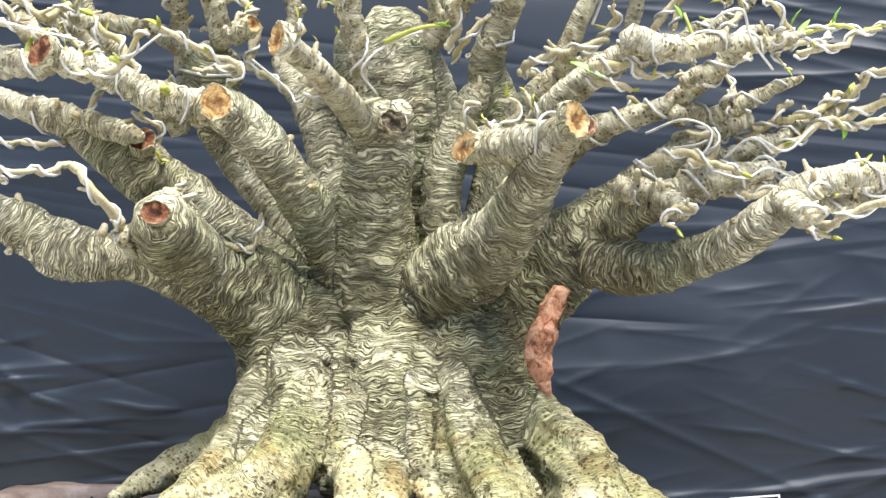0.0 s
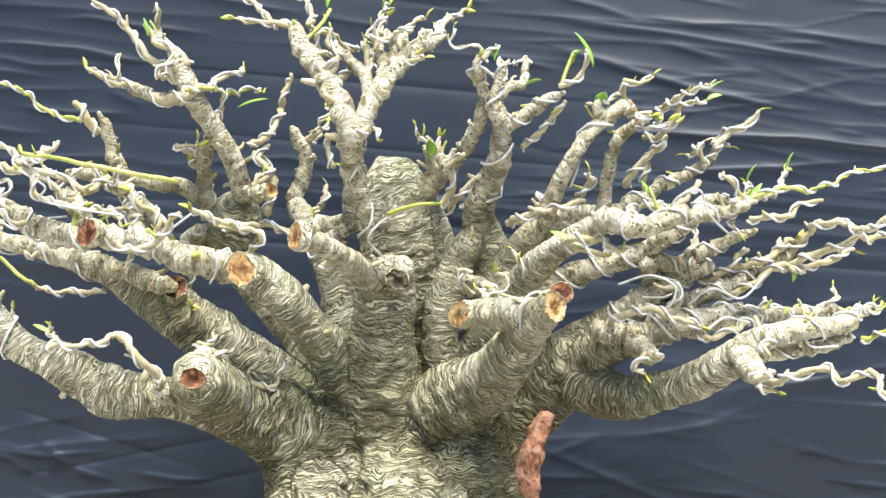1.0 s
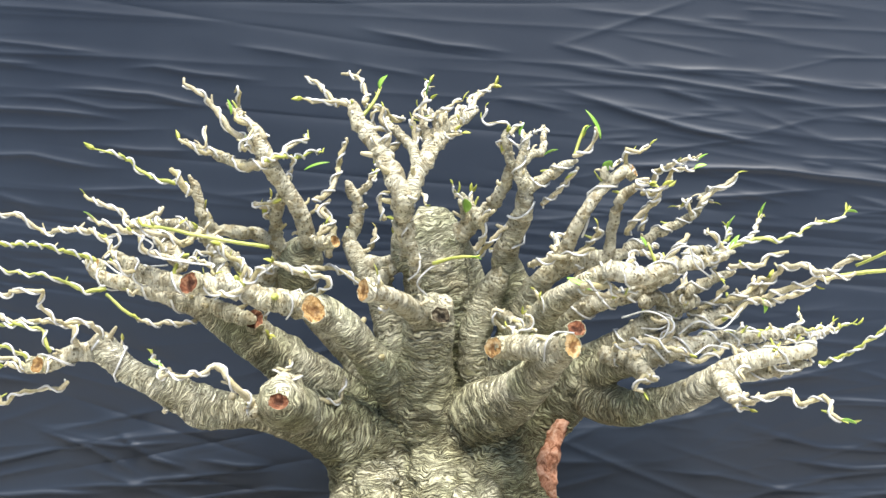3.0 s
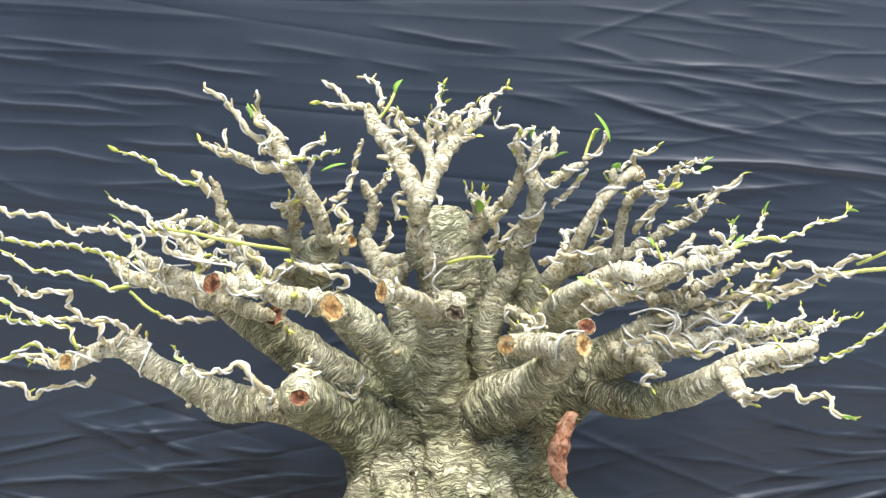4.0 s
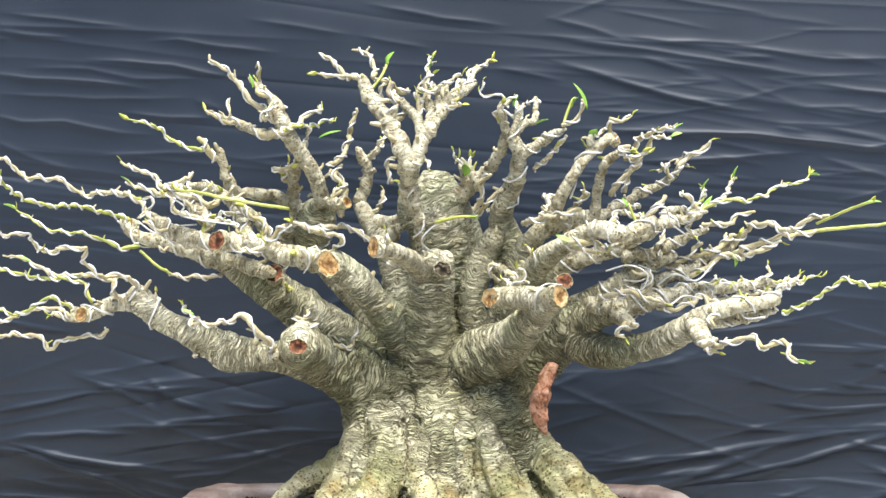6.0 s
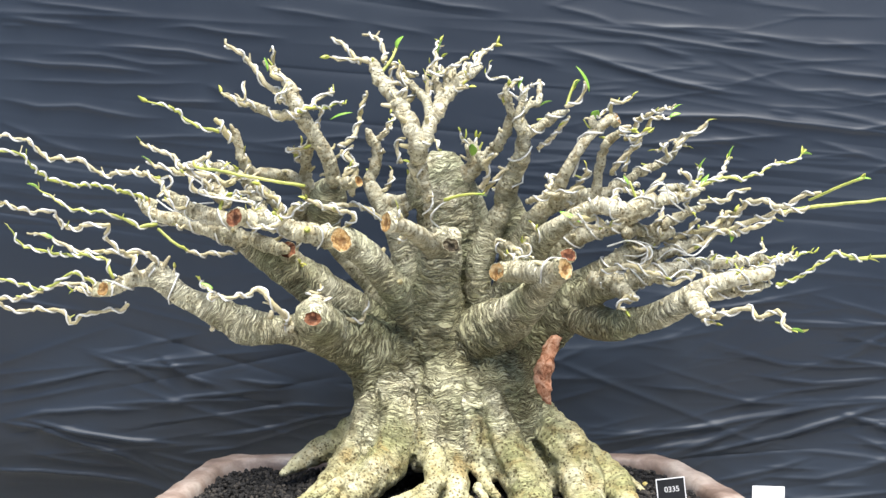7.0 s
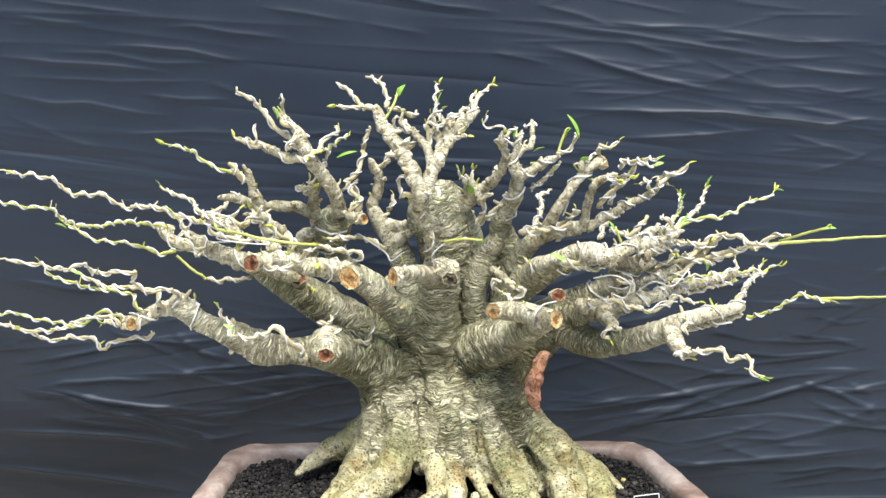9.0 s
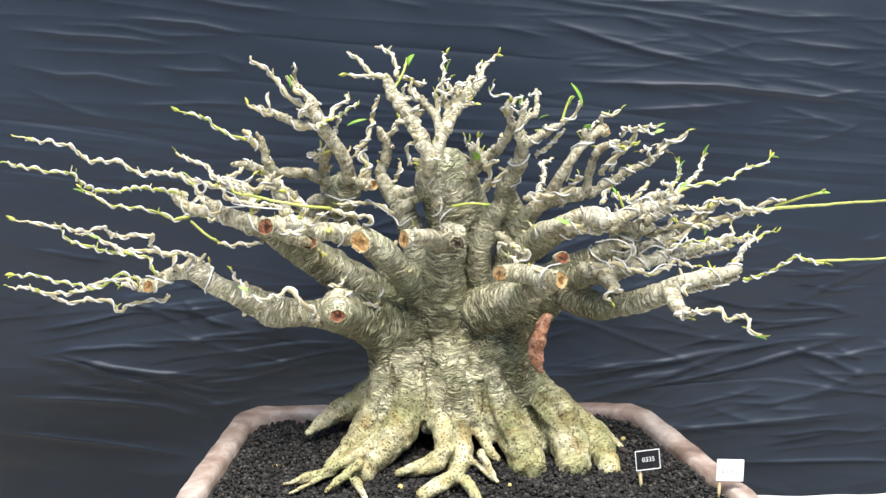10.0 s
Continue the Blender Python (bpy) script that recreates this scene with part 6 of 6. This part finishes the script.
def plant_tag(base, tall, wide, high, lean, turn, dark):
    """A small card on a bamboo stake pushed into the soil."""
    tag = tagged(new("plant_tag"), "small black number card with white rim on a bamboo stake" if dark else "small white card with faded writing on a bamboo stake", "plant tag", "plant tags in the pot")
    tag.matrix_world = Matrix.Translation(base) @ pose(0, 0, 0, -8, lean, turn)
    bm = bmesh.new()
    bmesh.ops.create_cone(bm, cap_ends=True, segments=8, radius1=0.0022, radius2=0.0028, depth=tall + high * 0.6 + 0.03)
    bmesh.ops.translate(bm, verts=bm.verts, vec=(0.004, 0.0028, (tall + high * 0.6 - 0.03) / 2))
    part("stake", bm, STICK, tag, smooth=True)
    x0, z0 = -0.002, tall
    bm = bmesh.new()
    box(bm, (x0, -0.0012, z0), (x0 + wide, 0.0, z0 + high), 0.0004)
    part("card", bm, CARD_BLACK if dark else CARD_WHITE, tag)
    if dark:
        for lo, hi in (((x0, z0), (x0 + wide, z0 + 0.0012)), ((x0, z0 + high - 0.0012), (x0 + wide, z0 + high)),
                       ((x0, z0 + 0.0012), (x0 + 0.0012, z0 + high - 0.0012)), ((x0 + wide - 0.0012, z0 + 0.0012), (x0 + wide, z0 + high - 0.0012))):
            bm = bmesh.new()
            box(bm, (lo[0], -0.0018, lo[1]), (hi[0], -0.0010, hi[1]))
            part("rim", bm, CARD_WHITE, tag)
        me = text_mesh("0335", 0.0095, CARD_WHITE, "number")
        ob = part_mesh("number", me, tag, "white number 0335")
        ob.matrix_local = pose(x0 + wide / 2 + 0.001, -0.0017, z0 + high * 0.52, 90, 0, 0)
    else:
        for k in range(4):
            bm = bmesh.new()
            x = x0 + wide * (0.2 + 0.16 * k)
            box(bm, (x, -0.0017, z0 + high * 0.38), (x + wide * 0.10, -0.0011, z0 + high * 0.62))
            part("writing", bm, INK_GREY, tag, "faded pencil mark")


plant_tag((0.246, -0.240, -0.010), 0.026, 0.036, 0.0295, -5, 4, True)
plant_tag((0.351, -0.272, -0.010), 0.024, 0.039, 0.032, 2, 0, False)


def pellet(x, y, r):
    bm = bmesh.new()
    bmesh.ops.create_icosphere(bm, subdivisions=2, radius=r)
    for v in bm.verts:
        v.co *= 1 + 0.18 * noise.noise(v.co * 300 + Vector((x * 50, y * 50, 0)))
    me = bpy.data.meshes.new("fertiliser_pellet")
    bm.to_mesh(me)
    bm.free()
    me.materials.append(PELLET)
    me.polygons.foreach_set("use_smooth", [True] * len(me.polygons))
    ob = new("fertiliser_pellet", me)
    ob.location = (x, y, soil_height(x, y) + r * 0.8)
    tagged(ob, "small yellowish fertiliser pellet lying on the black grit", "pellet", "pellets on the soil")


for x, y, r in ((-0.288, -0.150, 0.0042), (-0.099, -0.228, 0.0045), (0.251, -0.062, 0.0042), (0.060, -0.225, 0.003)):
    pellet(x, y, r)
